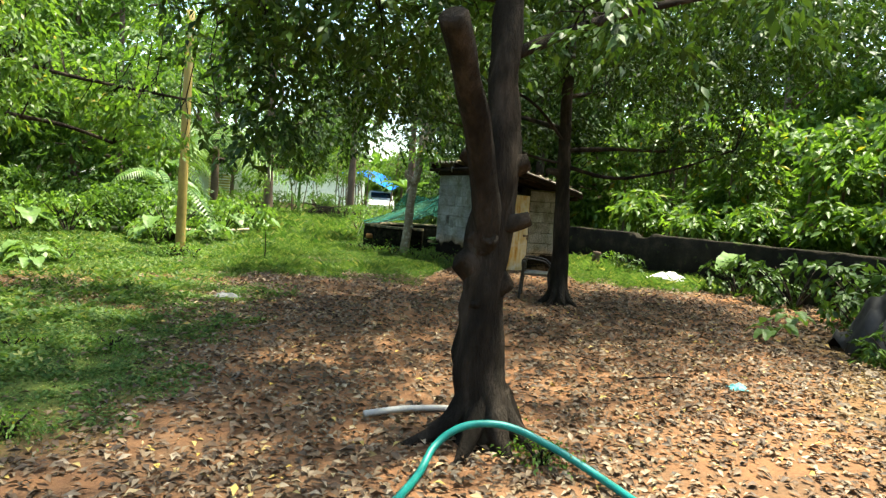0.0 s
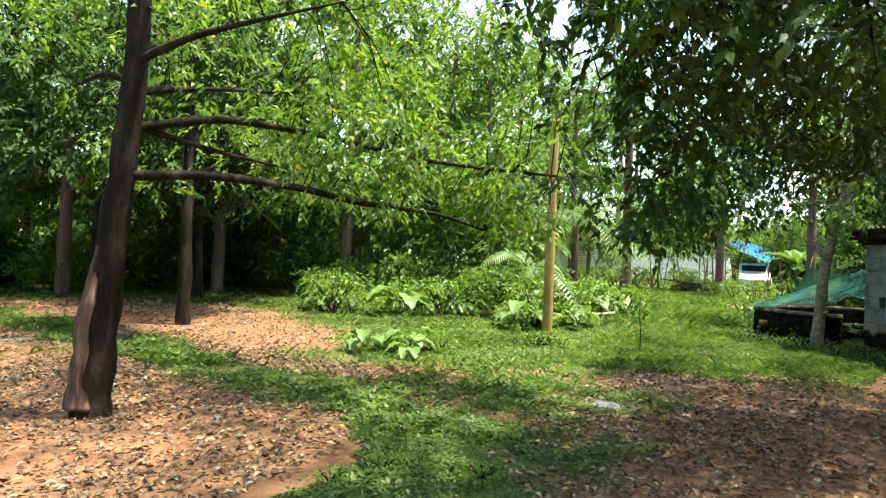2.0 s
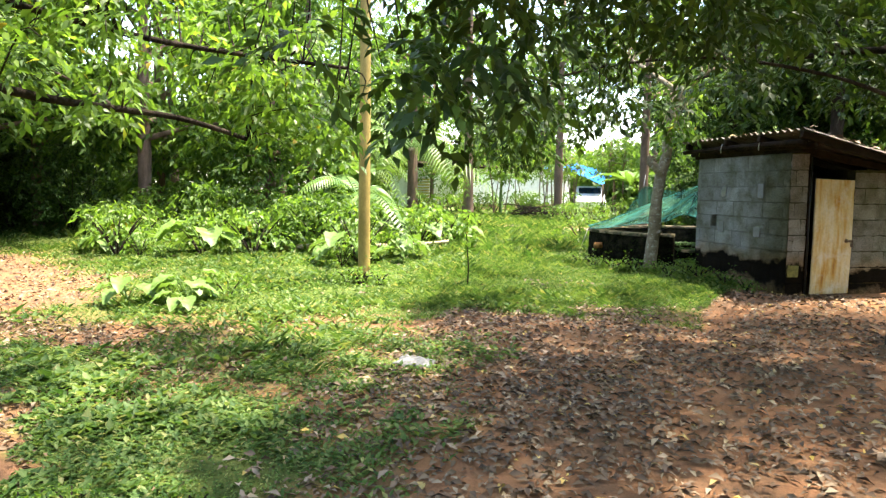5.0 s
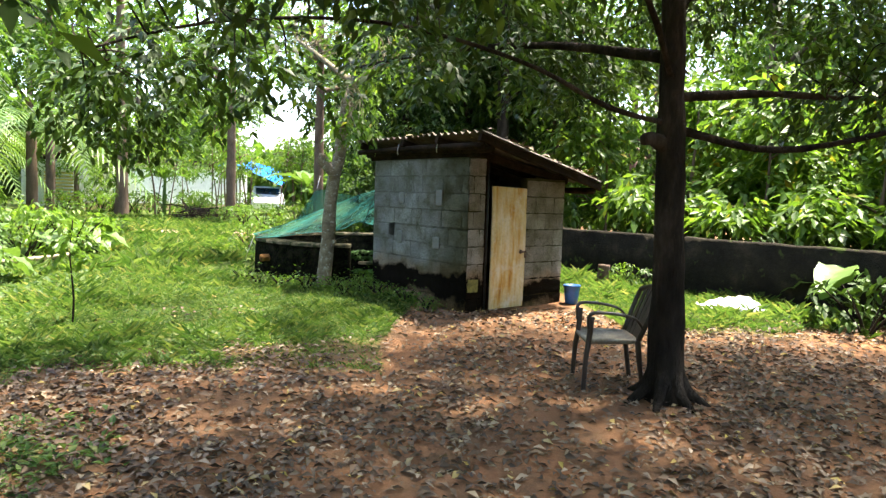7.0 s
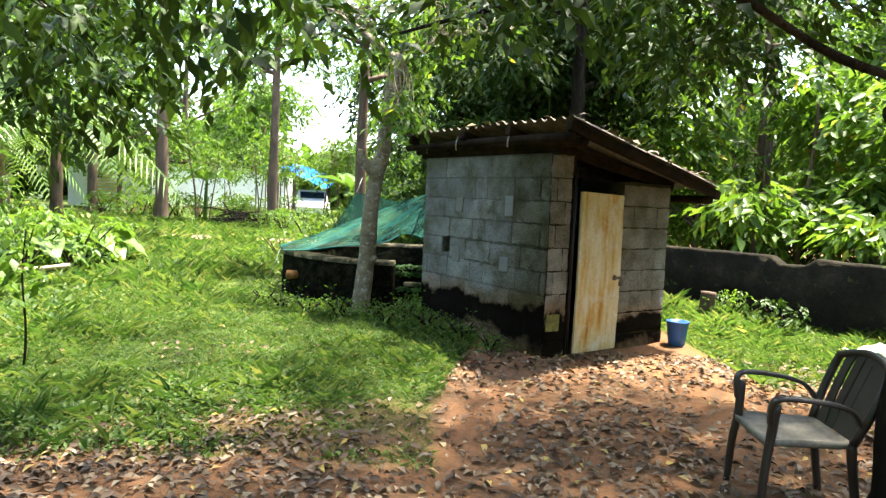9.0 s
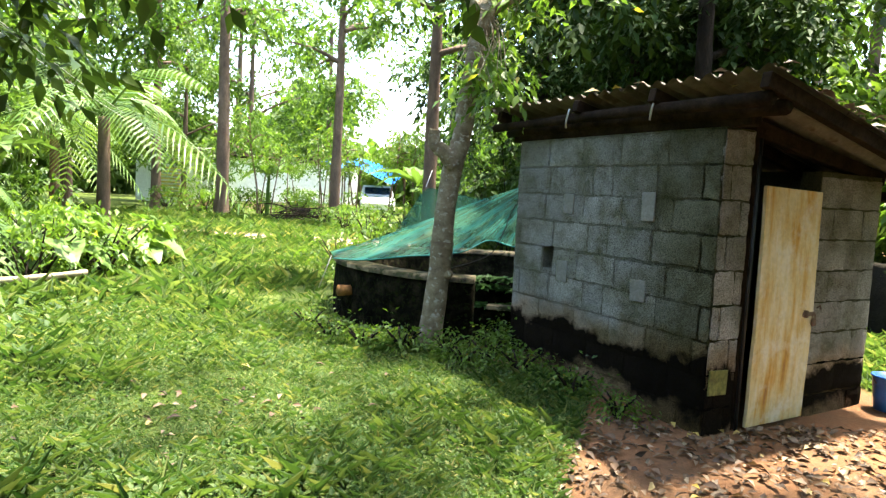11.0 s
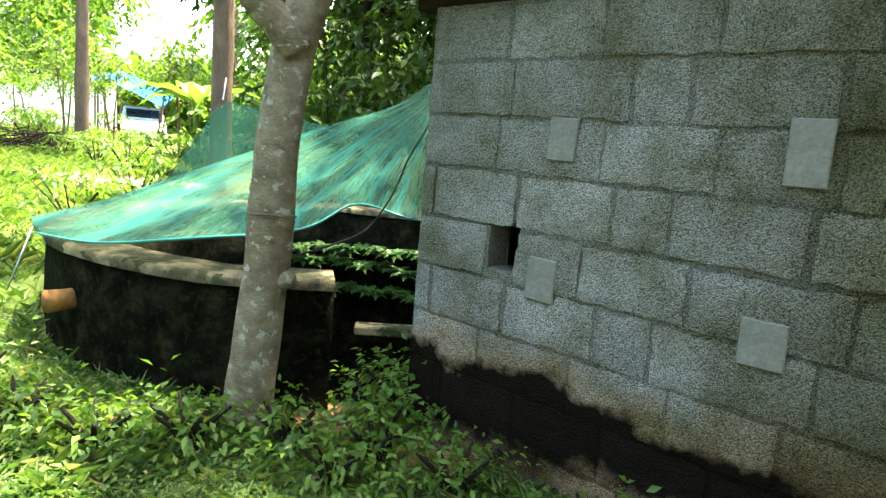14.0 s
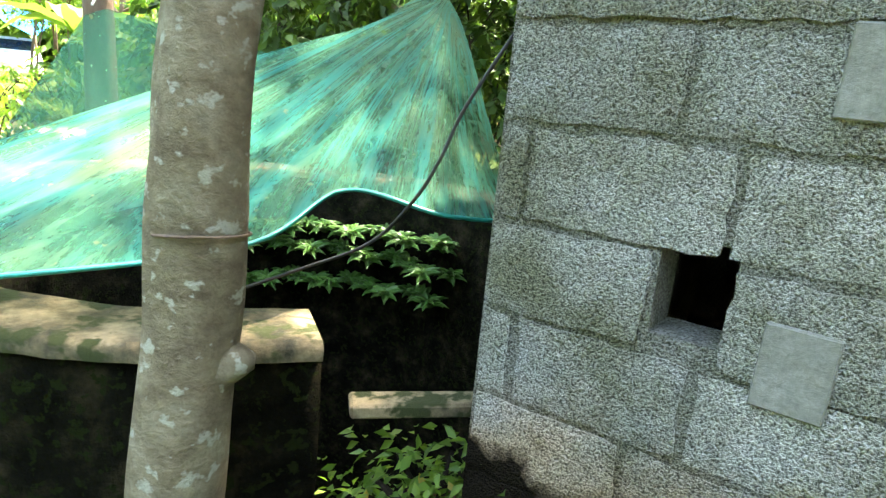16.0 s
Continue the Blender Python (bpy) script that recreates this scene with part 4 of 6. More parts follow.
# Top lobe enlarged and meadow lobe added, mostly unseen, to shade what lies below.
_, A4 = crown_part(rng, T4, [(5600, (2.6, 10.2, 4.8), (4.4, 3.3, 1.6)), (320, (-1.5, 10.2, 2.75), (1.7, 1.6, 0.6)), (480, (-0.8, 13.3, 5.5), (2.3, 2.3, 0.8)), (420, (-1.3, 8.2, 3.1), (1.5, 1.3, 0.6)), (300, (0.6, 11.9, 3.0), (1.4, 0.9, 0.5)), (170, (3.3, 10.2, 2.7), (1.2, 1.2, 0.5)), (140, (-3.0, 11.2, 2.4), (0.6, 0.8, 0.5))], 13, 0.36, 0.115, M_LEAF_DARK, -0.22)
twigs(T4, A4, along(T4_LIMBS), M_BARK, 520, rng)

# tree with the stripped trunk
T2 = thing("tree", "dark leaning tree with bark torn off its lower trunk", "tree", (-7.3, 5.24, ground_z(0, 5.24)))
o = Vector((-7.3, 5.24, ground_z(0, 5.24)))
bm = bmesh.new()
stem(bm, [Vector(p) - o for p in [(-7.3, 5.24, -0.2), (-7.28, 5.24, 0.2), (-7.2, 5.24, 0.9), (-7.1, 5.24, 1.55), (-6.93, 5.24, 2.55), (-6.8, 5.24, 3.6), (-6.75, 5.2, 5.5)]], 0.18, 0.095, 16, 8, 0.3, 12, 0.25)
part("trunk", bm, M_BARK, T2)
bm = bmesh.new()
stem(bm, [Vector(p) - o for p in [(-7.31, 5.11, 0.0), (-7.26, 5.1, 0.6), (-7.18, 5.12, 1.15), (-7.1, 5.16, 1.6)]], 0.12, 0.05, 14, 11, 0.8, 2)
part("torn_bark", bm, M_RAW_WOOD, T2, "reddish bare splintered wood")
T2_LIMBS = [
    ([(-6.95, 5.24, 2.3), (-6.4, 5.9, 2.35), (-6.0, 6.7, 2.3), (-5.7, 7.4, 2.2), (-5.1, 8.0, 2.12), (-4.6, 8.3, 1.95)], 0.055, 0.018),
    ([(-6.9, 5.24, 2.75), (-6.5, 6.0, 2.95), (-6.1, 7.0, 2.95), (-5.2, 8.0, 2.75), (-4.0, 9.0, 2.65)], 0.05, 0.016),
    ([(-6.9, 5.24, 2.8), (-6.6, 5.9, 2.65), (-6.3, 6.6, 2.55)], 0.04, 0.01),
    ([(-6.85, 5.24, 3.1), (-7.2, 6.2, 3.4), (-7.0, 7.4, 3.6)], 0.05, 0.01),
    ([(-6.8, 5.24, 3.4), (-6.0, 5.4, 3.6), (-4.9, 6.0, 3.9)], 0.05, 0.01),
    ([(-6.85, 5.24, 3.2), (-8.0, 5.6, 3.5), (-9.3, 6.0, 3.6)], 0.05, 0.01),
]
limbs(T2, T2_LIMBS, M_BARK, 40)
_, A2 = crown_part(rng, T2, [(900, (-5.6, 8.0, 3.2), (2.4, 1.9, 1.1)), (1500, (-7.0, 6.6, 4.9), (3.6, 3.2, 1.7)), (300, (-8.6, 7.6, 3.0), (1.7, 1.4, 0.7)), (200, (-4.6, 8.8, 2.5), (1.2, 1.0, 0.6))], 11, 0.34, 0.125, M_LEAF_LIGHT, 0.02)
twigs(T2, A2, along(T2_LIMBS), M_BARK, 420, rng)


# the trees of the grove and the wood: a few shapes, each built once and then set out
def wood_tree(name, label, h, trunk_r, crown, n, leaf, material, bark, rng, lean=0.3, per=9, group="", low=0.35):
    t = thing(name, label, "tree", group=group)
    bm = bmesh.new()
    top = Vector((rng.uniform(-lean, lean), rng.uniform(-lean, lean), h))
    stem(bm, [(0, 0, -0.2), (0, 0, 0.3), (top.x * 0.3, top.y * 0.2, h * 0.35), (top.x * 0.6, top.y * 0.8, h * 0.7), tuple(top)], trunk_r, trunk_r * 0.35, 9, 5, 0.25, float(rng.uniform(0, 99)), 0.4)
    part("trunk", bm, bark, t)
    starts, lobes = [], []
    for i in range(6):
        a, z = rng.uniform(0, 6.28), h * rng.uniform(low, 0.85)
        ln = crown * rng.uniform(0.55, 0.95)
        b = Vector((top.x * z / h, top.y * z / h, z))
        e = b + Vector((math.cos(a) * ln, math.sin(a) * ln, ln * rng.uniform(0.0, 0.5)))
        bm = bmesh.new()
        stem(bm, [b, b.lerp(e, 0.5) + Vector((0, 0, 0.15)), e], trunk_r * 0.4, 0.012, 6, 4, 0.2, i)
        part("limb", bm, bark, t)
        lobes.append((n // 8, tuple(e), (crown * 0.5, crown * 0.5, crown * 0.38)))
    lobes.append((n // 4, (top.x, top.y, h), (crown * 0.7, crown * 0.7, crown * 0.6)))
    A = np.concatenate([blob(rng, k, c, r) for k, c, r in lobes])
    A = clumpy(rng, A, 0.8, -0.08, float(rng.uniform(0, 50)))
    P, D, N, L, _ = sprays(rng, A, per, 0.5, leaf)
    part("crown", leaves("crown", P, D, N, L, 0.46, plain=True), material, t, "", False)
    return t


def place(t, spots, rng):
    for i, (x, y, s) in enumerate(spots):
        m = pose(x, y, ground_z(x, y), 0, 0, float(rng.uniform(0, 360))) @ Matrix.Diagonal((s, s, s, 1))
        if i == 0:
            t.matrix_basis = m
        else:
            c = copy_thing(t, pose(0, 0, 0))
            c.matrix_basis = m


# Grove crowns use the leaf colour that has canopy shade painted in.
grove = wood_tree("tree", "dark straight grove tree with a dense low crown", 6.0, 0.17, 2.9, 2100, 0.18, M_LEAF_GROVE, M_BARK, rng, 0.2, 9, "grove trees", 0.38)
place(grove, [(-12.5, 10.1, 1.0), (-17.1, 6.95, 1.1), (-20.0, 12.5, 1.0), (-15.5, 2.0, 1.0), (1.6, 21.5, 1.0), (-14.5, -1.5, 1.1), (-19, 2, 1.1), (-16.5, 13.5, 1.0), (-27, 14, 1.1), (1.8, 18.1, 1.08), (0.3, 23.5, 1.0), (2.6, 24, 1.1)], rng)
tall = wood_tree("tree", "tall light green woodland tree", 9.0, 0.2, 3.4, 1500, 0.26, M_LEAF_WOODS, M_BARK_PALE, rng, 0.5, 8, "woodland trees", 0.25)
place(tall, [(-19, 18, 1.0), (-24, 15, 1.15), (-15, 24, 1.0), (-21, 26, 1.2), (-28, 22, 1.3), (-30, 11, 1.2), (-31, 2, 1.2), (-26, -3, 1.1), (-16, 33, 1.3), (-24, 36, 1.4), (13.8, 20.5, 1.0), (5.8, 19.6, 0.6), (3.9, 21.5, 0.7), (13, 24, 1.2), (9.5, 28, 1.2), (15, 15, 1.1), (18, 20, 1.3), (14, 9, 1.1), (4.5, 29, 1.2), (1.5, 36, 1.3), (8, 38, 1.5), (-10.6, 19.5, 0.8), (-33, 30, 1.4), (20, 8, 1.3), (17, 1, 1.2), (-20, -10, 1.2), (10, -9, 1.2), (-5, -14, 1.2), (3, -16, 1.2), (-18, 56, 1.6), (-30, 48, 1.6), (6, 52, 1.7), (16, 45, 1.6), (-14, 47, 1.2), (-10.5, 52, 1.3), (-2.5, 50, 1.2), (-18.5, 44, 1.3), (-14.5, 39.5, 0.8), (-15, 18, 1.15), (-12.6, 20.5, 1.0), (-18.5, 15.8, 1.2), (-21, 12.2, 1.25), (-24, 18.5, 1.35), (-17.5, 21.5, 1.3), (-33, 7.5, 1.35), (11.5, 12.5, 1.0), (10.2, 22.5, 1.15), (12.5, 17.5, 1.2)], rng)


# tall slim trunks by the track
slim = wood_tree("tree", "tall bare-trunked tree by the track", 10.0, 0.26, 2.6, 700, 0.24, M_LEAF_WOODS, M_BARK_PALE, rng, 0.3, 8, "trees by the track", 0.6)
place(slim, [(-10.5, 33.8, 1.2), (-6.1, 33.2, 0.95), (-1.78, 19.0, 0.55), (-14.6, 37.0, 1.0)], rng)


# large-leaved saplings in the sunny plot behind the boundary wall
big_leaf = wood_tree("tree", "large-leaved bright green sapling behind the boundary wall", 3.0, 0.05, 1.25, 420, 0.26, M_LEAF_LIGHT, M_BARK_PALE, rng, 0.3, 5, "large-leaved saplings", 0.35)
place(big_leaf, [(6.0, 16.0, 0.9), (7.3, 15.0, 1.0), (7.0, 17.3, 1.15), (8.6, 15.9, 1.1), (5.4, 17.6, 1.1), (8.3, 18.6, 1.3), (9.4, 13.6, 1.1), (4.4, 19.2, 1.0), (10.3, 17.2, 1.3)], rng)


# young tree by the well, with a sawn stub
def build_well_tree():
    o = Vector((-1.46, 15.15, ground_z(0, 15.15)))
    t = thing("tree", "slim grey lichened tree with a sawn-off fork by the well", "tree", tuple(o))
    bm = bmesh.new()
    stem(bm, [Vector(p) - o for p in [(-1.46, 15.15, 0.1), (-1.45, 15.15, 0.4), (-1.41, 15.15, 0.95), (-1.385, 15.15, 1.5), (-1.34, 15.15, 1.85), (-1.27, 15.15, 2.15), (-1.23, 15.15, 2.6), (-1.1, 15.2, 3.3)]], 0.105, 0.075, 18, 9, 0.16, 31, 0.15)
    part("trunk", bm, M_BARK_GREY, t)
    bm = bmesh.new()
    stem(bm, [Vector(p) - o for p in [(-1.33, 15.12, 1.84), (-1.43, 15.1, 1.96), (-1.52, 15.08, 2.04), (-1.52, 15.07, 2.16)]], 0.08, 0.045, 10, 5, 0.5, 7)
    part("stub", bm, M_BARK_GREY, t, "knotted sawn-off stub")
    bm = bmesh.new()
    stem(bm, [Vector(p) - o for p in [(-1.37, 15.12, 0.85), (-1.32, 15.09, 0.89), (-1.3, 15.09, 0.91)]], 0.05, 0.022, 8, 4, 0.3, 3)
    part("knot", bm, M_BARK_GREY, t)
    bm = bmesh.new()
    ring = [(0.066 + 0.101 * math.cos(a), 0.101 * math.sin(a), 0.95 - 0.015 * math.sin(a)) for a in np.linspace(0, 6.283, 20)]
    tube(bm, ring, [0.0035] * 20, 5)
    part("wire", bm, M_STEEL, t, "wire tied round the trunk")
    L = [([(-1.1, 15.2, 3.2), (-0.5, 15.3, 3.6), (0.2, 15.6, 3.7)], 0.05, 0.015), ([(-1.1, 15.2, 3.2), (-1.7, 15.6, 3.7), (-2.0, 16.2, 4.0)], 0.05, 0.015)]
    limbs(t, L, M_BARK_GREY, 60)
    _, A = crown_part(rng, t, [(90, (-0.6, 15.5, 3.8), (1.1, 0.9, 0.6)), (60, (-0.95, 15.0, 2.75), (0.5, 0.4, 0.3)), (60, (-1.7, 16.3, 4.1), (0.9, 0.8, 0.6))], 10, 0.34, 0.14, M_LEAF_LIGHT)
    twigs(t, A, along(L), M_BARK_GREY, 120, rng)


build_well_tree()


# ---------------------------------------------------------------- palms and broad-leaved plants
def frond(bm, base, direction, length, sag, n=26, width=0.42):
    """A feather palm frond: a bent midrib with drooping leaflets on both sides."""
    d = Vector(direction).normalized()
    side = d.cross(Vector((0, 0, 1))).normalized()
    pts = []
    for i in range(n + 1):
        t = i / n
        pts.append(Vector(base) + d * length * t + Vector((0, 0, -sag * t * t)))
    tube(bm, pts, [0.03 * (1 - 0.85 * i / n) for i in range(n + 1)], 5, 0, False)
    for i in range(3, n):
        p, q = pts[i], pts[min(i + 1, n)]
        w = width * math.sin(math.pi * min(0.97, (i / n) * 0.8 + 0.18))
        f = (q - p).normalized()
        for s in (-1, 1):
            tip = p + side * s * w + f * w * 0.55 + Vector((0, 0, -w * 0.55))
            mid = p + side * s * w * 0.5 + f * w * 0.25 + Vector((0, 0, -w * 0.12))
            a, b = bm.verts.new(p - f * 0.02), bm.verts.new(p + f * 0.03)
            c, e = bm.verts.new(mid + f * 0.035), bm.verts.new(mid - f * 0.02)
            bm.faces.new((a, b, c, e))
            bm.faces.new((e, c, bm.verts.new(tip)))


def palm(x, y, h, r, fronds, length, lean=(0, 0), label="coconut palm with arching feather fronds", up=0.7):
    t = thing("palm", label, "palm", (x, y, ground_z(x, y)), "palms")
    bm = bmesh.new()
    stem(bm, [(0, 0, -0.2), (0, 0, 0.4), (lean[0] * 0.4, lean[1] * 0.4, h * 0.5), (lean[0], lean[1], h)], r, r * 0.7, 10, 8, 0.08, x, 0.4)
    part("trunk", bm, M_BARK_PALE, t)
    for i in range(fronds):
        a = 6.283 * i / fronds + 0.4 * math.sin(i * 5 + x)
        e = up + 0.5 * math.sin(i * 2.4 + y)
        bm = bmesh.new()
        frond(bm, (lean[0], lean[1], h), (math.cos(a), math.sin(a), e), length * (0.8 + 0.2 * math.sin(i * 3.3)), length * (0.75 + 0.15 * math.sin(i)), 26, length * 0.17)
        part("frond", bm, M_BANANA, t, "", False)
    return t


palm(-9.3, 23.6, 2.6, 0.17, 13, 4.6, (0, 0), "young coconut palm with arching yellow-green fronds", 0.8)
palm(-8.2, 17.5, 1.1, 0.14, 9, 2.6, (0, 0), "young coconut palm with arching fronds", 0.9)
palm(-12.6, 27.0, 2.6, 0.16, 10, 3.4)
palm(8.3, 24.0, 6.5, 0.17, 10, 3.4)
palm(-14.5, 30.0, 5.0, 0.16, 10, 3.4)


def broad_leaf(bm, base, direction, length, width, sag, n=9):
    d = Vector(direction).normalized()
    side = d.cross(Vector((0, 0, 1))).normalized()
    rows = []
    for i in range(n + 1):
        t = i / n
        p = Vector(base) + d * length * t + Vector((0, 0, -sag * t * t))
        w = width * math.sin(math.pi * (0.06 + 0.92 * t) ** 0.8) * 0.5
        rows.append([bm.verts.new(p + side * s * w + Vector((0, 0, abs(s) * w * 0.35 + 0.02 * math.sin(i * 2.3 + s)))) for s in (-1, -0.5, 0, 0.5, 1)])
    for a, b in zip(rows, rows[1:]):
        for k in range(4):
            bm.faces.new((a[k], a[k + 1], b[k + 1], b[k]))


def broad_plant(name, label, h, leaf, width, count, rng, group):
    t = thing(name, label, "plant", group=group)
    bm = bmesh.new()
    if h > 0.5:
        stem(bm, [(0, 0, -0.1), (0, 0, h * 0.5), (0.05, 0, h)], 0.09, 0.05, 8, 4, 0.1)
        part("stem", bm, M_BANANA, t)
    for i in range(count):
        a = i * 2.4 + float(rng.uniform(-0.3, 0.3))
        b = Vector((0.03 * math.cos(a), 0.03 * math.sin(a), h))
        bm = bmesh.new()
        up = float(rng.uniform(0.5, 1.6))
        if h <= 0.5:
            e = b + Vector((math.cos(a) * leaf * 0.5, math.sin(a) * leaf * 0.5, leaf * up * 0.7))
            stem(bm, [b, b.lerp(e, 0.5) + Vector((0, 0, 0.05)), e], 0.012, 0.008, 5, 3, 0)
            b, up = e, 0.05
        broad_leaf(bm, b, (math.cos(a), math.sin(a), up), leaf * float(rng.uniform(0.75, 1.15)), width, leaf * 0.55)
        part("leaf", bm, M_BANANA, t)
    return t


taro = broad_plant("taro_plant", "broad-leaved green taro plant", 0.1, 0.42, 0.34, 8, rng, "taro plants")
spots = []
r2 = random.Random(4)
for _ in range(26):
    spots.append((r2.uniform(-13.5, -5.9), r2.uniform(13.6, 20.5), r2.uniform(0.5, 1.5)))
for _ in range(9):
    spots.append((r2.uniform(5.5, 9), r2.uniform(12.5, 17), r2.uniform(1.0, 1.6)))
spots += [(4.0, 8.6, 0.5), (4.7, 9.6, 0.5), (-7.6, 9.9, 0.7), (-7.0, 10.3, 0.75), (-6.7, 9.9, 0.6)]
place(taro, spots, rng)
banana = broad_plant("banana_plant", "banana plant with wide arching leaves", 1.5, 1.7, 0.46, 8, rng, "banana plants")
place(banana, [(9.3, 18.5, 1.0), (8.2, 21.0, 1.2), (7.3, 17.4, 0.8), (10.4, 15.8, 1.1), (-9.6, 20.5, 1.0), (-11.2, 21.8, 1.2), (-2.0, 31.5, 1.0), (-1.5, 29.8, 0.8), (-2.6, 27.0, 1.0), (-9.6, 36.5, 1.1), (-16.0, 20.0, 1.1)], rng)

# the yellowing banana leaf that hangs into the way
hang = thing("banana_plant", "banana plant with a yellowing brown-edged hanging leaf", "plant", (-7.6, 1.0, ground_z(0, 1.0)))
bm = bmesh.new()
stem(bm, [(0, 0, -0.1), (0.0, 0.05, 1.6), (0.05, 0.15, 3.0), (0.15, 0.35, 3.9)], 0.11, 0.05, 9, 5, 0.1)
part("stem", bm, M_BANANA, hang)
bm = bmesh.new()
tip, root = Vector((2.3, 2.3, 2.72)), Vector((0.15, 0.35, 3.9))
n = 22
mid = [root.lerp(tip, k / n) + Vector((0, 0, 0.42 * math.sin(math.pi * k / n))) for k in range(n + 1)]
side = Vector((0.42, -0.02, 0.9)).normalized()
rows = []
for k, p in enumerate(mid):
    w = 0.2 * math.sin(math.pi * (0.1 + 0.84 * k / n)) ** 0.6
    rows.append([bm.verts.new(p + side * s * w * (1 + 0.45 * noise.noise(Vector((k * 0.9, s * 3, 2))) * abs(s)) + Vector((0, 0, 0.1 * w * s * s))) for s in (-1, -0.72, -0.4, 0, 0.4, 0.72, 1)])
for r0, r1 in zip(rows, rows[1:]):
    for k in range(6):
        f = bm.faces.new((r0[k], r0[k + 1], r1[k + 1], r1[k]))
        f.material_index = 1 if k in (0, 5) or r1 in rows[-3:] else 0
blade = part("leaf", bm, M_FLOWER, hang, "yellow-green hanging leaf with ragged brown edge")
blade.data.materials.append(M_DRY)
bm = bmesh.new()
broad_leaf(bm, (0.15, 0.35, 3.9), (-0.5, -0.8, 0.6), 1.8, 0.45, 0.9, 12)
part("leaf", bm, M_BANANA, hang)


# ---------------------------------------------------------------- pole, stump, log, small things
def build_pole():
    x, y = -5.5, 12.4
    z = ground_z(x, y)
    t = thing("pole", "yellow painted wooden utility pole in grass", "pole", (x, y, z))
    bm = bmesh.new()
    stem(bm, [(0, 0, -0.2), (0, 0.0, 1.0), (0.01, 0, 2.4), (0.02, 0, 4.6)], 0.095, 0.075, 14, 6, 0.05, 4)
    part("shaft", bm, M_POLE, t)
    for zz in (3.3, 3.45, 3.6):
        bm = bmesh.new()
        far = Vector((-9, 32, 3.5)) if zz > 3.4 else Vector((-20, 24, 3.2))
        pts = [Vector((0, 0, zz)).lerp(far, k / 12) + Vector((0, 0, -0.9 * math.sin(math.pi * k / 12))) for k in range(13)]
        tube(bm, pts, [0.006] * 13, 4)
        part("cable", bm, M_PVC, t, "thin overhead cable")


build_pole()

bm = bmesh.new()
stem(bm, [(0, 0, -0.1), (0.0, 0, 0.12), (0.03, 0, 0.24)], 0.28, 0.2, 14, 4, 0.6, 6, 0.2)
solo("stump", bm, M_BARK, "low dark rotten tree stump among dry leaves", "stump", at=pose(-11.2, 7.94, ground_z(0, 7.94)))
bm = bmesh.new()
stem(bm, [(-8.7, 15.2, 0.32), (-7.6, 15.6, 0.38), (-6.5, 16.3, 0.36), (-5.7, 16.9, 0.44)], 0.06, 0.035, 8, 5, 0.2, 6)
solo("log", bm, M_CUT, "pale cut branch lying in tall grass", "log")
bm = bmesh.new()
stem(bm, [(0, 0, -0.02), (0.01, 0.0, 0.2), (0.02, 0, 0.38)], 0.1, 0.095, 10, 4, 0.1, 6)
solo("stump", bm, M_BARK_PALE, "short sawn tree stump beside the boundary wall", "stump", at=pose(3.0, 15.6, ground_z(3, 15.6)))

# thin sapling in the meadow
sap = thing("sapling", "thin bare-stemmed sapling in the grass", "sapling", (-3.9, 12.5, ground_z(0, 12.5)))
bm = bmesh.new()
stem(bm, [(0, 0, -0.05), (0.02, 0, 0.3), (-0.02, 0.02, 0.75), (0.02, 0, 1.1)], 0.012, 0.005, 6, 4, 0)
part("stem", bm, M_BARK, sap)
A = blob(rng, 14, (0, 0, 0.9), (0.3, 0.3, 0.25))
P, D, N, L, _ = sprays(rng, A, 6, 0.15, 0.12)
part("foliage", leaves("foliage", P, D, N, L, 0.5), M_LEAF_LIGHT, sap, "", False)


# ---------------------------------------------------------------- hose and pipe
def hose(pts, r, label):
    bm = bmesh.new()
    path = smooth_path(pts, 8)
    tube(bm, path, [r] * len(path), 10)
    return solo("garden_hose", bm, M_HOSE, label, "hose")


g0 = ground_z(0, 4)
hose([(-0.34, 3.2, g0 + 0.02), (-0.2, 3.7, g0 + 0.03), (-0.12, 3.95, g0 + 0.12), (0.02, 4.02, g0 + 0.22), (0.19, 4.05, g0 + 0.255), (0.38, 4.05, g0 + 0.235), (0.62, 4.0, g0 + 0.15), (0.84, 3.9, g0 + 0.06), (1.05, 3.6, g0 + 0.02), (1.3, 3.1, g0 + 0.02)], 0.024, "thick green hose arched over the tree's roots")
gz = ground_z(0, 5)
hose([(-16.5, 3.2, gz + 0.03), (-14.2, 4.2, gz + 0.05), (-13.2, 5.2, gz + 0.08), (-12.4, 5.9, gz + 0.1), (-12.2, 5.5, gz + 0.05), (-12.8, 4.9, gz + 0.1), (-13.6, 4.6, gz + 0.06), (-13.3, 5.5, gz + 0.06), (-12.9, 6.6, gz + 0.06), (-12.6, 7.6, gz + 0.06)], 0.03, "loose coils of green hose on the ground")
bm = bmesh.new()
tube(bm, smooth_path([(-0.66, 4.62, ground_z(0, 4.6) + 0.05), (-0.35, 4.8, ground_z(0, 4.6) + 0.06), (0.1, 5.0, ground_z(0, 4.6) + 0.03)], 5), [0.024] * 11, 10)
solo("pipe", bm, M_PVC, "short pale plastic pipe lying by the tree", "pipe")


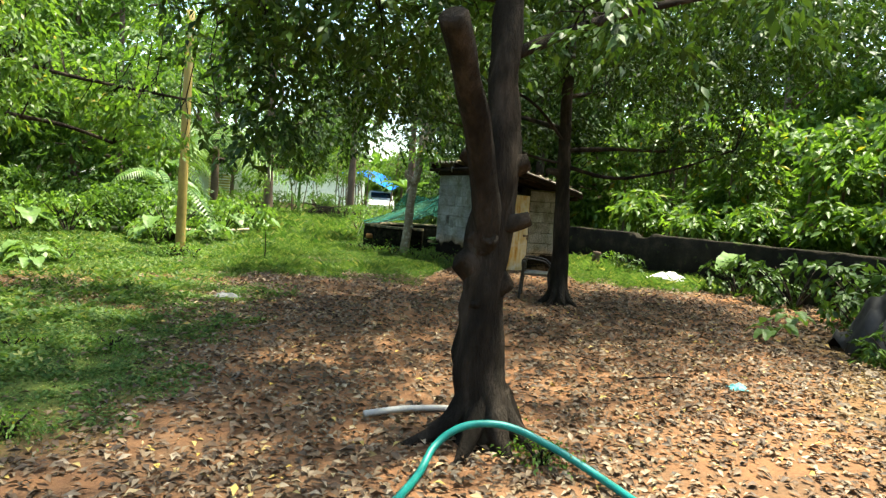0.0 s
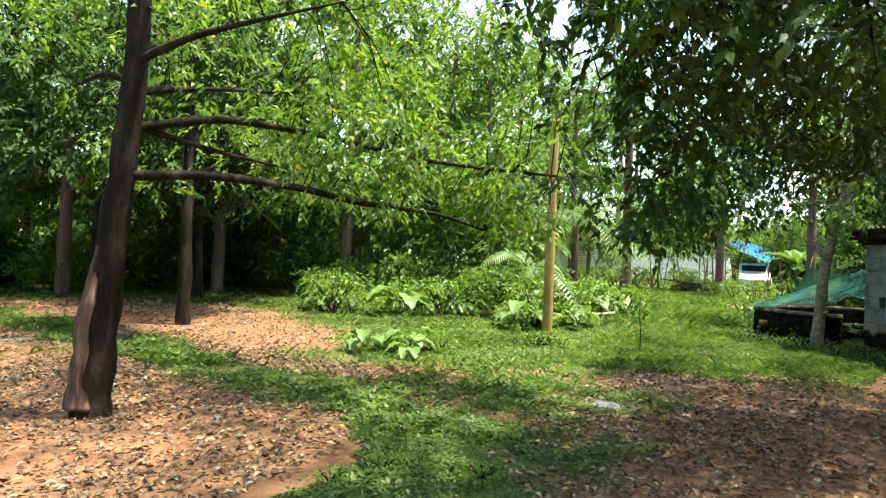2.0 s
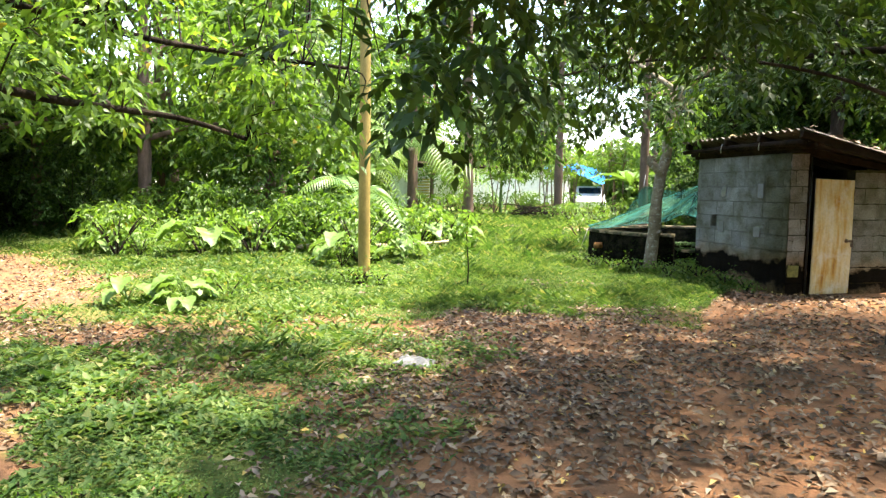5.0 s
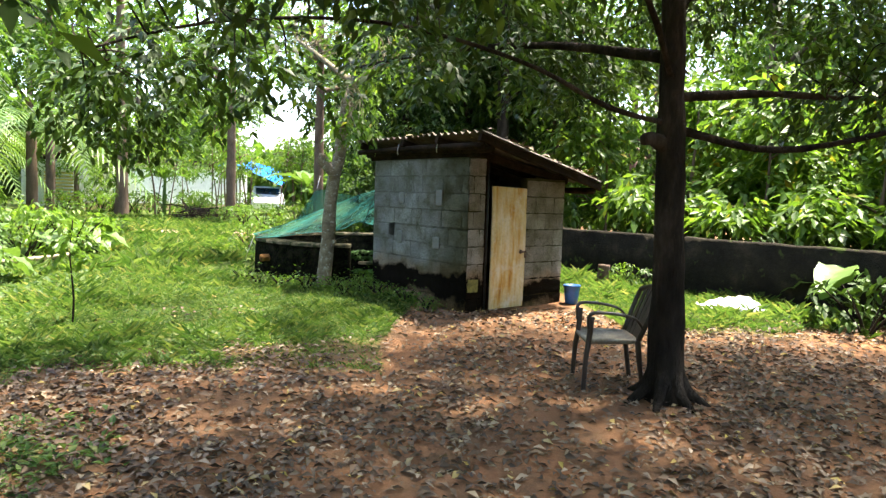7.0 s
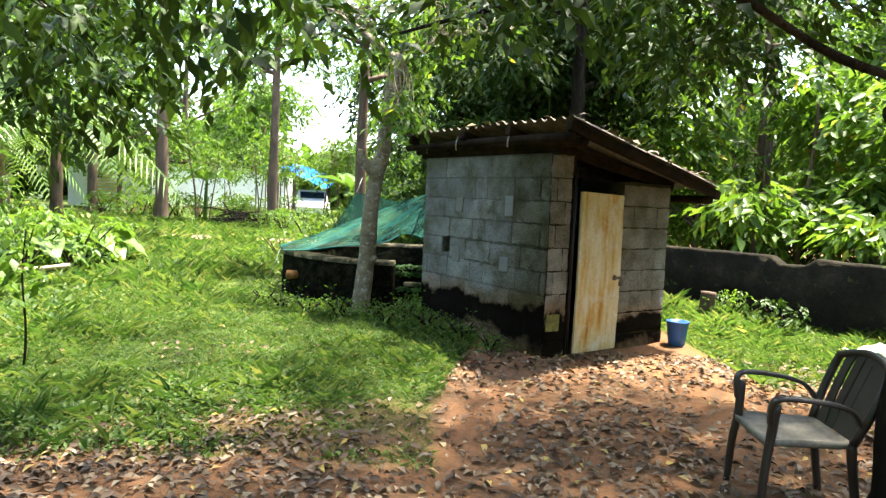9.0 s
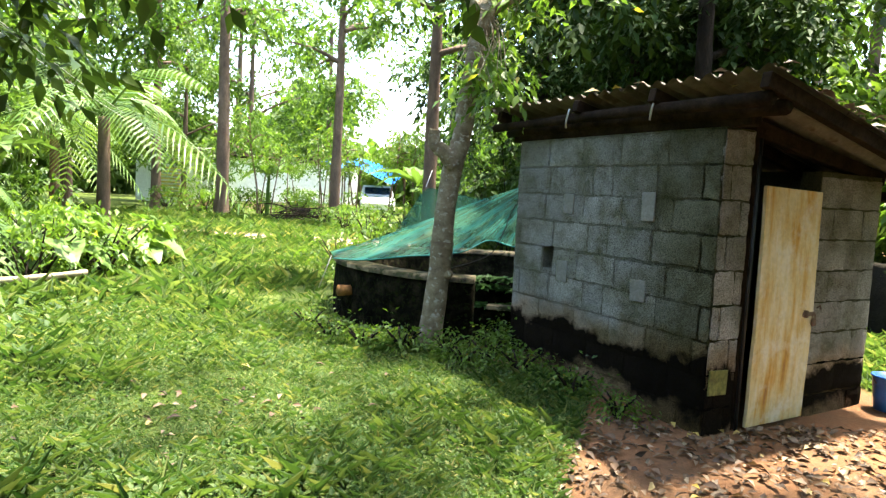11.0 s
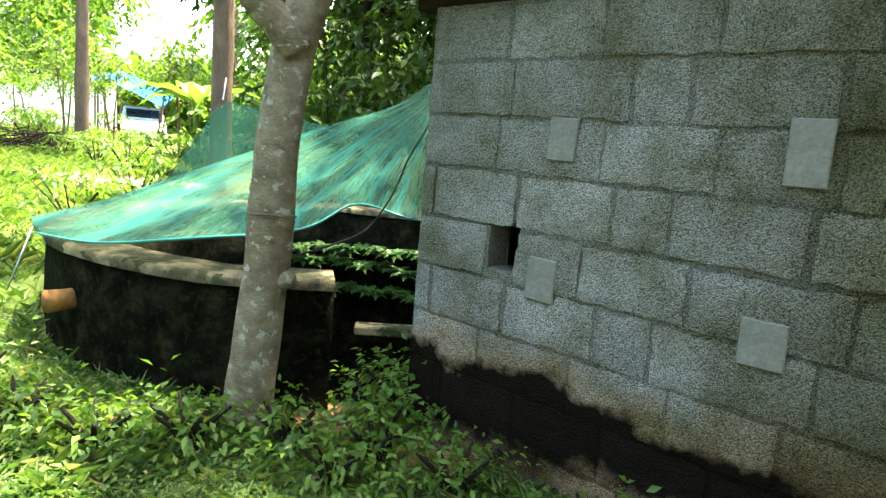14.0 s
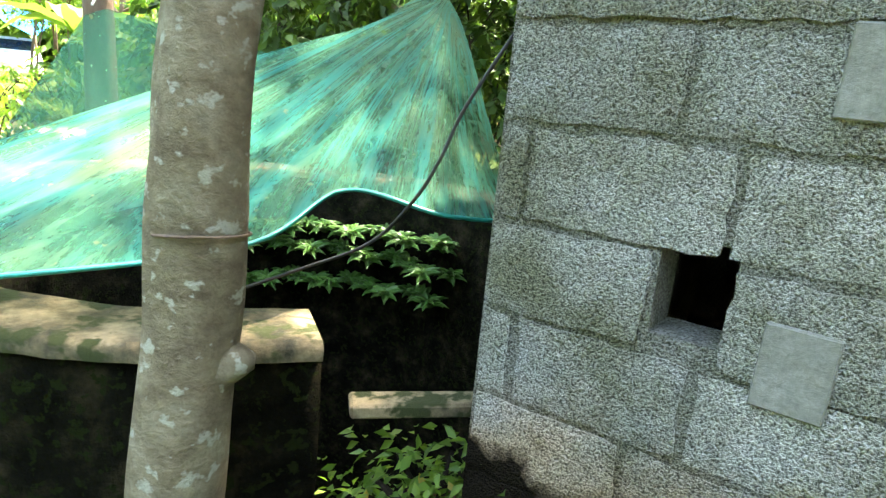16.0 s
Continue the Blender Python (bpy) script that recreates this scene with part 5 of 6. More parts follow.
# ---------------------------------------------------------------- plastic chair
def build_chair():
    z = ground_z(0, 10.5)
    t = thing("plastic_chair", "dark brown plastic armchair with a dusty seat", "chair", (1.11, 10.57, z), rz=82)
    # local: y is forward to the seat's front, x to the side
    fw, bw, fd, bd = 0.235, 0.205, 0.2, -0.2
    for sx in (-1, 1):
        bm = bmesh.new()
        tube(bm, smooth_path([(sx * fw, fd + 0.03, 0.0), (sx * (fw - 0.005), fd + 0.02, 0.25), (sx * (fw - 0.015), fd, 0.42), (sx * fw, fd - 0.01, 0.6)], 4), np.linspace(0.02, 0.026, 13), 8)
        part("leg", bm, M_PLASTIC, t)
        bm = bmesh.new()
        tube(bm, smooth_path([(sx * bw, bd - 0.06, 0.0), (sx * (bw - 0.005), bd - 0.02, 0.25), (sx * (bw - 0.01), bd, 0.42)], 4), np.linspace(0.02, 0.026, 9), 8)
        part("leg", bm, M_PLASTIC, t)
        bm = bmesh.new()
        path = smooth_path([(sx * (bw + 0.02), bd - 0.02, 0.52), (sx * 0.25, bd + 0.05, 0.6), (sx * 0.265, 0.0, 0.635), (sx * 0.262, fd - 0.03, 0.64), (sx * 0.245, fd + 0.015, 0.6), (sx * (fw - 0.005), fd + 0.01, 0.5)], 5)
        rows = []
        for i, p in enumerate(path):
            d = (path[min(i + 1, len(path) - 1)] - path[max(i - 1, 0)]).normalized()
            up = Vector((sx, 0, 0)).cross(d) * sx
            rows.append([bm.verts.new(p + Vector((s * 0.027, 0, 0)) + up * h) for s, h in ((-1, -0.009), (-1, 0.005), (-0.5, 0.012), (0.5, 0.012), (1, 0.005), (1, -0.009))])
        for a, b in zip(rows, rows[1:]):
            for k in range(6):
                bm.faces.new((a[k], a[(k + 1) % 6], b[(k + 1) % 6], b[k]))
        bm.faces.new(rows[0][::-1]), bm.faces.new(rows[-1])
        bmesh.ops.recalc_face_normals(bm, faces=bm.faces)
        part("armrest", bm, M_PLASTIC, t)
    # dished seat
    bm = bmesh.new()
    n = 10
    grid = []
    for j in range(n + 1):
        row = []
        for i in range(n + 1):
            s, q = i / n * 2 - 1, j / n
            w = 0.235 - 0.03 * (1 - q)
            edge = max(abs(s), abs(q * 2 - 1))
            row.append(bm.verts.new((s * w, bd + (fd - bd + 0.02) * q, 0.415 - 0.022 * (1 - edge ** 3) + (0.012 if edge > 0.95 else 0) - 0.02 * max(0, q - 0.85) * 6)))
        grid.append(row)
    for j in range(n):
        for i in range(n):
            bm.faces.new((grid[j][i], grid[j][i + 1], grid[j + 1][i + 1], grid[j + 1][i]))
    ret = bmesh.ops.extrude_face_region(bm, geom=bm.faces[:])
    for v in ret["geom"]:
        if isinstance(v, bmesh.types.BMVert):
            v.co.z -= 0.03
    bmesh.ops.recalc_face_normals(bm, faces=bm.faces)
    part("seat", bm, M_SEAT, t, "dusty pale-brown seat")

    def back_pt(s, q):
        w = 0.215 + 0.03 * math.sin(q * 2.4)
        curve = 0.05 * (1 - s * s)
        return Vector((s * w, bd - 0.0 - 0.13 * q - curve * (0.4 + 0.6 * q), 0.42 + 0.41 * q - 0.05 * s * s * q))

    bm = bmesh.new()
    outline = [back_pt(-1, q) for q in np.linspace(0, 1, 8)] + [back_pt(s, 1) for s in np.linspace(-0.8, 0.8, 9)] + [back_pt(1, q) for q in np.linspace(1, 0, 8)]
    tube(bm, outline, [0.022] * len(outline), 8)
    part("back_frame", bm, M_PLASTIC, t)
    for s in (-0.66, -0.33, 0, 0.33, 0.66):
        bm = bmesh.new()
        rows = []
        for q in np.linspace(0.0, 1.0, 9):
            p = back_pt(s, q)
            wd = 0.034 if 0.15 < q < 0.9 else 0.045
            rows.append([bm.verts.new(p + Vector((a * wd, b, 0))) for a, b in ((-1, -0.006), (1, -0.006), (1, 0.006), (-1, 0.006))])
        for a, b in zip(rows, rows[1:]):
            for k in range(4):
                bm.faces.new((a[k], a[(k + 1) % 4], b[(k + 1) % 4], b[k]))
        bmesh.ops.recalc_face_normals(bm, faces=bm.faces)
        part("back_slat", bm, M_PLASTIC, t, "", False)


build_chair()


# ---------------------------------------------------------------- bucket, sack, rags
def build_bucket():
    x, y = 1.98, 14.1
    t = thing("bucket", "blue plastic bucket standing beside the shed", "bucket", (x, y, ground_z(x, y)))
    bm = bmesh.new()
    prof = [(0.0, 0.0), (0.085, 0.0), (0.1, 0.12), (0.112, 0.24), (0.122, 0.245), (0.122, 0.26), (0.108, 0.26), (0.095, 0.12), (0.08, 0.015), (0.0, 0.015)]
    seg = 24
    rows = [[bm.verts.new((r * math.cos(6.2832 * k / seg), r * math.sin(6.2832 * k / seg), z)) for k in range(seg)] for r, z in prof]
    for a, b in zip(rows, rows[1:]):
        for k in range(seg):
            bm.faces.new((a[k], a[(k + 1) % seg], b[(k + 1) % seg], b[k]))
    bmesh.ops.remove_doubles(bm, verts=bm.verts, dist=0.0005)
    part("body", bm, M_BLUE, t)
    bm = bmesh.new()
    tube(bm, [(0.122 * math.cos(a), 0.122 * math.sin(a) * 0.25 - 0.11 * math.sin(a) * 0.6, 0.25 - 0.1 * math.sin(a)) for a in np.linspace(0, math.pi, 14)], [0.003] * 14, 5)
    part("handle", bm, M_STEEL, t, "thin wire handle")


build_bucket()


def crumple(name, size, at, material, label, category, seed, height=0.5, rz=0):
    """A crumpled heap of cloth: a folded sheet over an uneven mound."""
    bm = bmesh.new()
    bmesh.ops.create_grid(bm, x_segments=26, y_segments=20, size=0.5)
    for v in bm.verts:
        r = max(abs(v.co.x), abs(v.co.y)) * 2
        n1 = noise.noise(Vector((v.co.x * 3 + seed, v.co.y * 3, 0)))
        n2 = noise.noise(Vector((v.co.x * 8 + seed, v.co.y * 8, 5)))
        k = 1 + 0.3 * noise.noise(Vector((v.co.x * 4, v.co.y * 4, seed)))
        v.co = Vector((v.co.x * size[0] * k, v.co.y * size[1] * k, max(0.004, size[2] * ((1 - r ** 2) * height + 0.55 * abs(n1) + 0.3 * abs(n2)) - size[2] * 0.1 * r)))
    ret = bmesh.ops.extrude_face_region(bm, geom=bm.faces[:])
    for v in ret["geom"]:
        if isinstance(v, bmesh.types.BMVert):
            v.co.z -= 0.006
    bmesh.ops.recalc_face_normals(bm, faces=bm.faces)
    return solo(name, bm, material, label, category, at=pose(at[0], at[1], ground_z(at[0], at[1]) + 0.006, 0, 0, rz))


crumple("sack", (0.85, 0.5, 0.24), (4.05, 13.55), M_SACK, "crumpled white woven sack on the grass", "sack", 3, 0.7, -20)
crumple("rag", (0.34, 0.26, 0.1), (-3.18, 8.68), M_RAG, "crumpled faded grey rag on the ground", "rag", 8)
crumple("plastic_scrap", (0.17, 0.13, 0.07), (2.6, 6.17), M_TEAL, "crumpled teal plastic scrap among dry leaves", "litter", 5)
crumple("paper_scrap", (0.16, 0.07, 0.03), (-2.62, 15.0), M_SACK, "small white paper scrap in the grass", "litter", 6)
crumple("brick_shard", (0.2, 0.12, 0.1), (4.0, 5.9), M_ORANGE, "broken reddish brick piece on the ground", "brick", 16)
for x, y, a, l in ((1.9, 6.3, 20, 0.7), (1.2, 6.9, -35, 0.55), (2.9, 8.3, 60, 0.6)):
    bm = bmesh.new()
    stem(bm, [(-l / 2, 0, 0.012), (0, 0.03, 0.02), (l / 2, 0, 0.012)], 0.012, 0.005, 6, 4, 0.3, x)
    solo("fallen_stick", bm, M_BARK, "thin dark fallen stick among dry leaves", "stick", "fallen sticks", at=pose(x, y, ground_z(x, y), 0, 0, a))
bm = bmesh.new()
for r, h in ((0.055, 0.16),):
    tube(bm, [(0, 0, 0), (0, 0, h * 0.5), (0, 0, h)], [r, r, r * 1.1], 14, 0.1)
pipe_dir = Vector((-2.39 + 0.97, 15.97 - 17.02, 0)).normalized()
solo("clay_pipe", bm, M_CLAY, "short orange clay drain pipe in the well wall", "pipe", at=Matrix.Translation(Vector((-2.39, 15.97, 0.55)) - pipe_dir * 0.06) @ pipe_dir.to_track_quat("Z", "Y").to_matrix().to_4x4())
# cable hanging from the shed's back corner to the well
bm = bmesh.new()
tube(bm, smooth_path([(-0.72, 15.14, 1.62), (-0.8, 15.2, 1.44), (-0.84, 15.23, 1.31), (-0.88, 15.28, 1.2), (-0.95, 15.4, 1.06), (-1.12, 15.5, 0.96), (-1.36, 15.5, 0.88)], 6), [0.005] * 37, 5)
solo("cable", bm, M_BLACK, "thin black cable hanging from the shed to the well", "cable")


# ---------------------------------------------------------------- far house, tarpaulins, car
def build_house():
    t = thing("house", "long low white-washed house beyond the track", "house", (-11.6, 43.5, ground_z(0, 42)), rz=45)
    bm = box(bmesh.new(), (10.2, 0.25, 2.3), pose(0.3, 0, 1.45))
    part("wall", bm, M_WHITE, t, "bright white front wall", False)
    bm = box(bmesh.new(), (10.2, 0.3, 0.55), pose(0.3, -0.02, 0.1))
    part("plinth", bm, M_ORANGE, t, "stained ochre plinth", False)
    for sx in (-4.65, 5.25):
        bm = box(bmesh.new(), (0.25, 6.0, 2.4), pose(sx, 3.1, 1.3))
        part("wall", bm, M_WHITE, t, "", False)
    bm = bmesh.new()
    box(bm, (9.8, 3.6, 0.12), pose(0.3, 1.4, 2.75, 6, 0, 0))
    box(bm, (9.8, 3.6, 0.12), pose(0.3, 4.9, 2.75, -6, 0, 0))
    part("roof", bm, M_PLANK, t, "low dark roof", False)
    bm = bmesh.new()
    for i in range(9):
        box(bm, (1.3, 0.03, 0.09), pose(-5.6, -0.6, 0.5 + i * 0.16))
    tagged(part("slatted_screen", bm, M_REED, t, "yellow slatted screen", False), kind="stuff")


build_house()


def build_tarp(corners, label):
    a, b, c, d = [Vector(p) for p in corners]
    n = 12
    V, F = [], []
    for j in range(n + 1):
        for i in range(n + 1):
            s, t = i / n, j / n
            p = a.lerp(b, s).lerp(d.lerp(c, s), t)
            V.append((p.x, p.y, p.z - 0.25 * math.sin(math.pi * s) * math.sin(math.pi * t) + 0.05 * noise.noise(Vector((i * 0.7, j * 0.7, a.x)))))
    for j in range(n):
        for i in range(n):
            q = j * (n + 1) + i
            F += [q, q + 1, q + n + 2, q + n + 1]
    solo("tarpaulin", polys("tarpaulin", np.array(V), np.array(F), 4), M_TARP, label, "tarpaulin", "blue tarpaulins")
    for p in (a, b, c, d):
        bm = bmesh.new()
        stem(bm, [(p.x, p.y, ground_z(p.x, p.y) - 0.1), (p.x, p.y, p.z + 0.05)], 0.04, 0.03, 6, 4)
        solo("tarp_post", bm, M_BARK_PALE, "thin pole holding up a tarpaulin", "post", "tarpaulin posts")


build_tarp([(-7.1, 40.2, 2.9), (-4.9, 40.5, 1.95), (-4.6, 43.5, 2.6), (-6.9, 43.5, 3.3)], "blue tarpaulin stretched as a slanting shelter")
build_tarp([(-8.5, 41.2, 2.9), (-7.4, 41.2, 2.6), (-7.4, 43, 2.9), (-8.4, 43, 3.1)], "small blue tarpaulin awning")


def build_car():
    t = thing("car", "white hatchback parked under a blue tarpaulin", "car", (-5.75, 41.6, ground_z(0, 41.6)), rz=-80)
    bm = bmesh.new()
    prof = [(-1.8, 0.35), (-1.82, 0.75), (-1.65, 0.95), (-1.5, 1.4), (-0.9, 1.5), (0.2, 1.48), (0.85, 1.0), (1.65, 0.85), (1.85, 0.65), (1.85, 0.35)]
    rows = []
    for y in (-0.8, -0.74, 0.74, 0.8):
        k = 0.94 if abs(y) > 0.78 else 1.0
        rows.append([bm.verts.new((x * k, y * (0.88 if z > 1.1 else 1), 0.35 + (z - 0.35) * k)) for x, z in prof])
    for a, b in zip(rows, rows[1:]):
        for i in range(len(prof)):
            bm.faces.new((a[i], a[(i + 1) % len(prof)], b[(i + 1) % len(prof)], b[i]))
    bm.faces.new(rows[0]), bm.faces.new(rows[-1][::-1])
    bmesh.ops.recalc_face_normals(bm, faces=bm.faces)
    part("body", bm, M_CARPAINT, t, "", False)
    for y in (-0.81, 0.81):
        bm = box(bmesh.new(), (1.5, 0.02, 0.34), pose(-0.45, y * 0.9, 1.2), 0.01)
        part("side_window", bm, M_GLASS, t, "", False)
        for x in (-1.15, 1.2):
            bm = bmesh.new()
            bmesh.ops.create_cone(bm, cap_ends=True, segments=18, radius1=0.3, radius2=0.3, depth=0.18)
            w = part("wheel", bm, M_BLACK, t, "", False)
            w.matrix_basis = pose(x, y * 0.9, 0.3, 90, 0, 0)
    for x, rx in ((0.56, 50), (-1.6, -72)):
        bm = box(bmesh.new(), (0.02, 1.2, 0.55), pose(x, 0, 1.22, 0, -rx if x > 0 else 18, 0), 0.01)
        part("windscreen", bm, M_GLASS, t, "", False)


build_car()


# thin stems and a brush heap in front of the house
stick = wood_tree("tree", "thin bare-stemmed young tree in front of the house", 3.4, 0.045, 0.8, 90, 0.2, M_LEAF_LIGHT, M_BARK_PALE, rng, 0.35, 7, "young trees", 0.7)
rs = random.Random(8)
place(stick, [(rs.uniform(-10.5, -3.5), rs.uniform(34.5, 38.5), rs.uniform(0.7, 1.15)) for _ in range(16)], rng)
bm = bmesh.new()
for _ in range(110):
    a, e, ln = rs.uniform(0, 6.28), rs.uniform(-0.1, 0.7), rs.uniform(0.5, 1.3)
    p = Vector((rs.gauss(0, 0.45), rs.gauss(0, 0.35), rs.uniform(0.02, 0.55)))
    q = p + Vector((math.cos(a) * ln, math.sin(a) * ln, math.sin(e) * ln * 0.5 - 0.15))
    q.z = max(q.z, 0.02)
    tube(bm, [p, p.lerp(q, 0.5) + Vector((0, 0, 0.06)), q], [0.02, 0.014, 0.006], 4, 0, False)
solo("brush_heap", bm, M_BARK, "heap of dark cut brushwood beside a trunk", "brushwood", kind="stuff", at=pose(-7.0, 32.2, ground_z(0, 32)))


# ---------------------------------------------------------------- undergrowth, grass, dry leaves
def scatter(n, box4, rng, test):
    x, y = rng.uniform(box4[0], box4[1], n), rng.uniform(box4[2], box4[3], n)
    keep = np.array([rng.uniform() < test(a, b) for a, b in zip(x, y)], bool)
    return x[keep], y[keep]


def blocked(x, y):
    """Inside the shed, the well or a wall."""
    d = Vector((x, y, 0)) - NC
    c, s = math.cos(radians(SHED_TURN)), math.sin(radians(SHED_TURN))
    u, v = d.x * c + d.y * s, -d.x * s + d.y * c
    if -0.03 < u < SHED_W + 0.03 and -0.03 < v < SHED_D + 0.03:
        return True
    return math.hypot(x - WELL_C.x, y - WELL_C.y) < WELL_R + 0.03


def grass_part(name, spec, material, label, category, seed):
    r = np.random.default_rng(seed)
    Ps, Ds, Ns, Ls = [], [], [], []
    for n, box4, size, gain, flat in spec:
        x, y = scatter(n, box4, r, lambda a, b: 0.0 if blocked(a, b) else turf_at(a, b) * gain)
        z = np.array([ground_z(a, b) + 0.022 * wobble(a, b, 1.3, 9) for a, b in zip(x, y)])
        k = len(x)
        az = r.uniform(0, 6.283, k)
        tilt = r.uniform(0.25, 1.1, k) * flat
        hgt = np.array([0.75 + 0.7 * wobble(a, b, 0.8, 20) + 0.5 * wobble(a, b, 3.0, 30) for a, b in zip(x, y)]).clip(0.35, 1.8)
        rise = r.uniform(0, 0.05, k) * hgt * (flat > 1)
        Ps.append(np.stack([x, y, z - 0.01 + rise], 1))
        Ds.append(np.stack([np.cos(az) * tilt, np.sin(az) * tilt, np.ones(k)], 1))
        Ns.append(np.stack([-np.cos(az), -np.sin(az), tilt + 0.2], 1))
        Ls.append(r.uniform(0.6, 1.2, k) * size * hgt)
    P, D, N, L = (np.concatenate(a) for a in (Ps, Ds, Ns, Ls))
    return P, D, N, L


P, D, N, L = grass_part("g", [(120000, (-8.5, -2.0, 1.5, 8.0), 0.072, 1, 2.2), (310000, (-4.5, 0.3, 10.4, 16.8), 0.048, 1, 2.0), (70000, (-18, -8.4, 0.5, 9.5), 0.1, 1, 2.0), (16000, (2.0, 5.6, 12.4, 16.5), 0.1, 1, 1.5), (60000, (-13, -4.3, 6.5, 17), 0.11, 1, 2.0), (40000, (-4.5, -1.5, 7.8, 10.6), 0.075, 1, 2.2)], M_GRASS, "", "", 3)
solo("weeds", leaves("weeds", P, D, N, L, 0.5, 0.2, 0.25, plain=True), M_GRASS, "low leafy weeds and clover covering the earth", "weeds", kind="stuff", smooth=False)
P, D, N, L = grass_part("g", [(26000, (-5.0, 0.3, 10.8, 17), 0.15, 1, 0.8), (15000, (2.0, 5.6, 12.4, 16.5), 0.24, 1, 0.9), (40000, (-14, -3.5, 8, 24), 0.17, 1, 0.8), (60000, (-26, 3, 16, 34), 0.3, 1, 0.8), (45000, (-30, -8, -6, 16), 0.2, 1, 0.8)], M_GRASS, "", "", 4)
solo("grass", leaves("grass", P, D, N, L, 0.09, 0.2, 0.45, plain=True), M_GRASS, "long blades of sunlit green grass", "grass", kind="stuff", smooth=False)


def litter_density(x, y):
    if blocked(x, y):
        return 0.0
    t = turf_at(x, y)
    bare = 0.5 + 0.9 * wobble(x, y, 0.7, 50) + 0.3 * wobble(x, y, 2.5, 60)
    if abs(x - 0.15 - (y - 6) * 0.06 + 0.4 * wobble(x, y, 0.9, 70)) < 0.55 and 4.5 < y < 13:
        bare = bare * 0.7 - 0.05
    return float(np.clip((1 - t * 0.93) * (0.35 + bare), 0.02, 1))


r3 = np.random.default_rng(9)
X, Y = [], []
for n, b in ((62000, (-3.6, 6.2, 2.0, 13.6)), (17000, (-10.5, -4.5, 2.0, 9.0)), (20000, (-19, -8, 4, 14)), (5000, (-6, -1, 7.5, 16))):
    x, y = scatter(n, b, r3, litter_density)
    X.append(x), Y.append(y)
X, Y = np.concatenate(X), np.concatenate(Y)
k = len(X)
Z = np.array([ground_z(a, b) + 0.022 * wobble(a, b, 1.3, 9) for a, b in zip(X, Y)]) + r3.uniform(0.004, 0.025, k)
az = r3.uniform(0, 6.283, k)
P = np.stack([X, Y, Z], 1)
D = np.stack([np.cos(az), np.sin(az), r3.normal(0.05, 0.2, k)], 1)
N = np.array([0, 0, 1.0]) + r3.normal(0, 0.35, (k, 3))
solo("leaf_litter", leaves("leaf_litter", P, D, N, r3.uniform(0.035, 0.1, k), 0.44, 0.6, 0.16), M_LITTER, "dry brown and tan leaves strewn over the earth", "dry leaves", kind="stuff", smooth=False)


def bush(name, label, radii, n, leaf, material, rng, group, per=8):
    t = thing(name, label, "bush", group=group)
    bm = bmesh.new()
    for i in range(6):
        a = i * 1.05
        stem(bm, [(0, 0, -0.05), (math.cos(a) * radii[0] * 0.3, math.sin(a) * radii[1] * 0.3, radii[2] * 0.7), (math.cos(a) * radii[0] * 0.7, math.sin(a) * radii[1] * 0.7, radii[2] * 1.4)], 0.02, 0.006, 5, 3, 0)
    part("branch", bm, M_BARK, t)
    A = clumpy(rng, blob(rng, n, (0, 0, radii[2]), radii), 1.6, -0.12, radii[0])
    A = A[A[:, 2] > 0.05]
    P, D, N, L, _ = sprays(rng, A, per, 0.3, leaf)
    part("foliage", leaves("foliage", P, D, N, L, 0.48, plain=True), material, t, "", False)
    return t


shrub = bush("bush", "dense leafy green bush at the wood's edge", (1.5, 1.4, 0.9), 420, 0.17, M_LEAF_WOODS, rng, "bushes")
r4 = random.Random(21)
spots = []
for _ in range(34):
    spots.append((r4.uniform(-32, -20.5), r4.uniform(10, 25), r4.uniform(0.8, 1.5)))
for _ in range(22):
    spots.append((r4.uniform(-15.5, -6.2), r4.uniform(15.8, 24), r4.uniform(0.6, 1.0)))
for _ in range(16):
    spots.append((r4.uniform(6.6, 16), r4.uniform(14, 26), r4.uniform(0.8, 1.4)))
for _ in range(14):
    spots.append((r4.uniform(-4, 7), r4.uniform(22, 34), r4.uniform(0.8, 1.5)))
for _ in range(14):
    spots.append((r4.uniform(-36, -28), r4.uniform(-10, 10), r4.uniform(0.9, 1.5)))
spots = [s for s in spots if not (-9.5 < s[0] + 0.17 * (s[1] - 22) < -1.2 and s[1] > 17)]
place(shrub, spots, rng)
thicket = bush("bush", "tall dark thicket behind the well", (1.7, 1.5, 1.7), 620, 0.16, M_LEAF_DARK, rng, "thickets")
place(thicket, [(0.9, 20.6, 1.0), (2.4, 21.4, 1.1), (-0.4, 21.6, 0.9), (-29.5, 6.5, 1.0), (-27.5, 12.5, 1.0), (-22.5, 16.2, 1.0), (-29.5, 1.5, 1.1), (-19.5, 17.5, 1.0), (-16.8, 17.2, 0.8), (10.2, 12.2, 0.8), (9.5, 10.0, 1.0)], rng)
weedy = bush("bush", "small bright-leaved wild shrub in the meadow's edge", (0.7, 0.65, 0.45), 130, 0.12, M_LEAF_LIGHT, rng, "wild shrubs")
spots = [(r4.uniform(-13, -5.8), r4.uniform(13.4, 18.5), r4.uniform(0.6, 1.3)) for _ in range(34)]
spots += [(r4.uniform(-6, -1.5), r4.uniform(27, 32), r4.uniform(0.6, 1.2)) for _ in range(10)] + [(r4.uniform(-15, -4.5), r4.uniform(35.5, 40.5), r4.uniform(0.7, 1.5)) for _ in range(20)] + [(-2.7, 18.2, 0.6), (-3.3, 20.0, 0.8), (-2.9, 21.5, 0.9), (3.3, 15.6, 0.5), (-7.2, 10.2, 0.4), (-6.6, 10.6, 0.45)]
place(weedy, spots, rng)
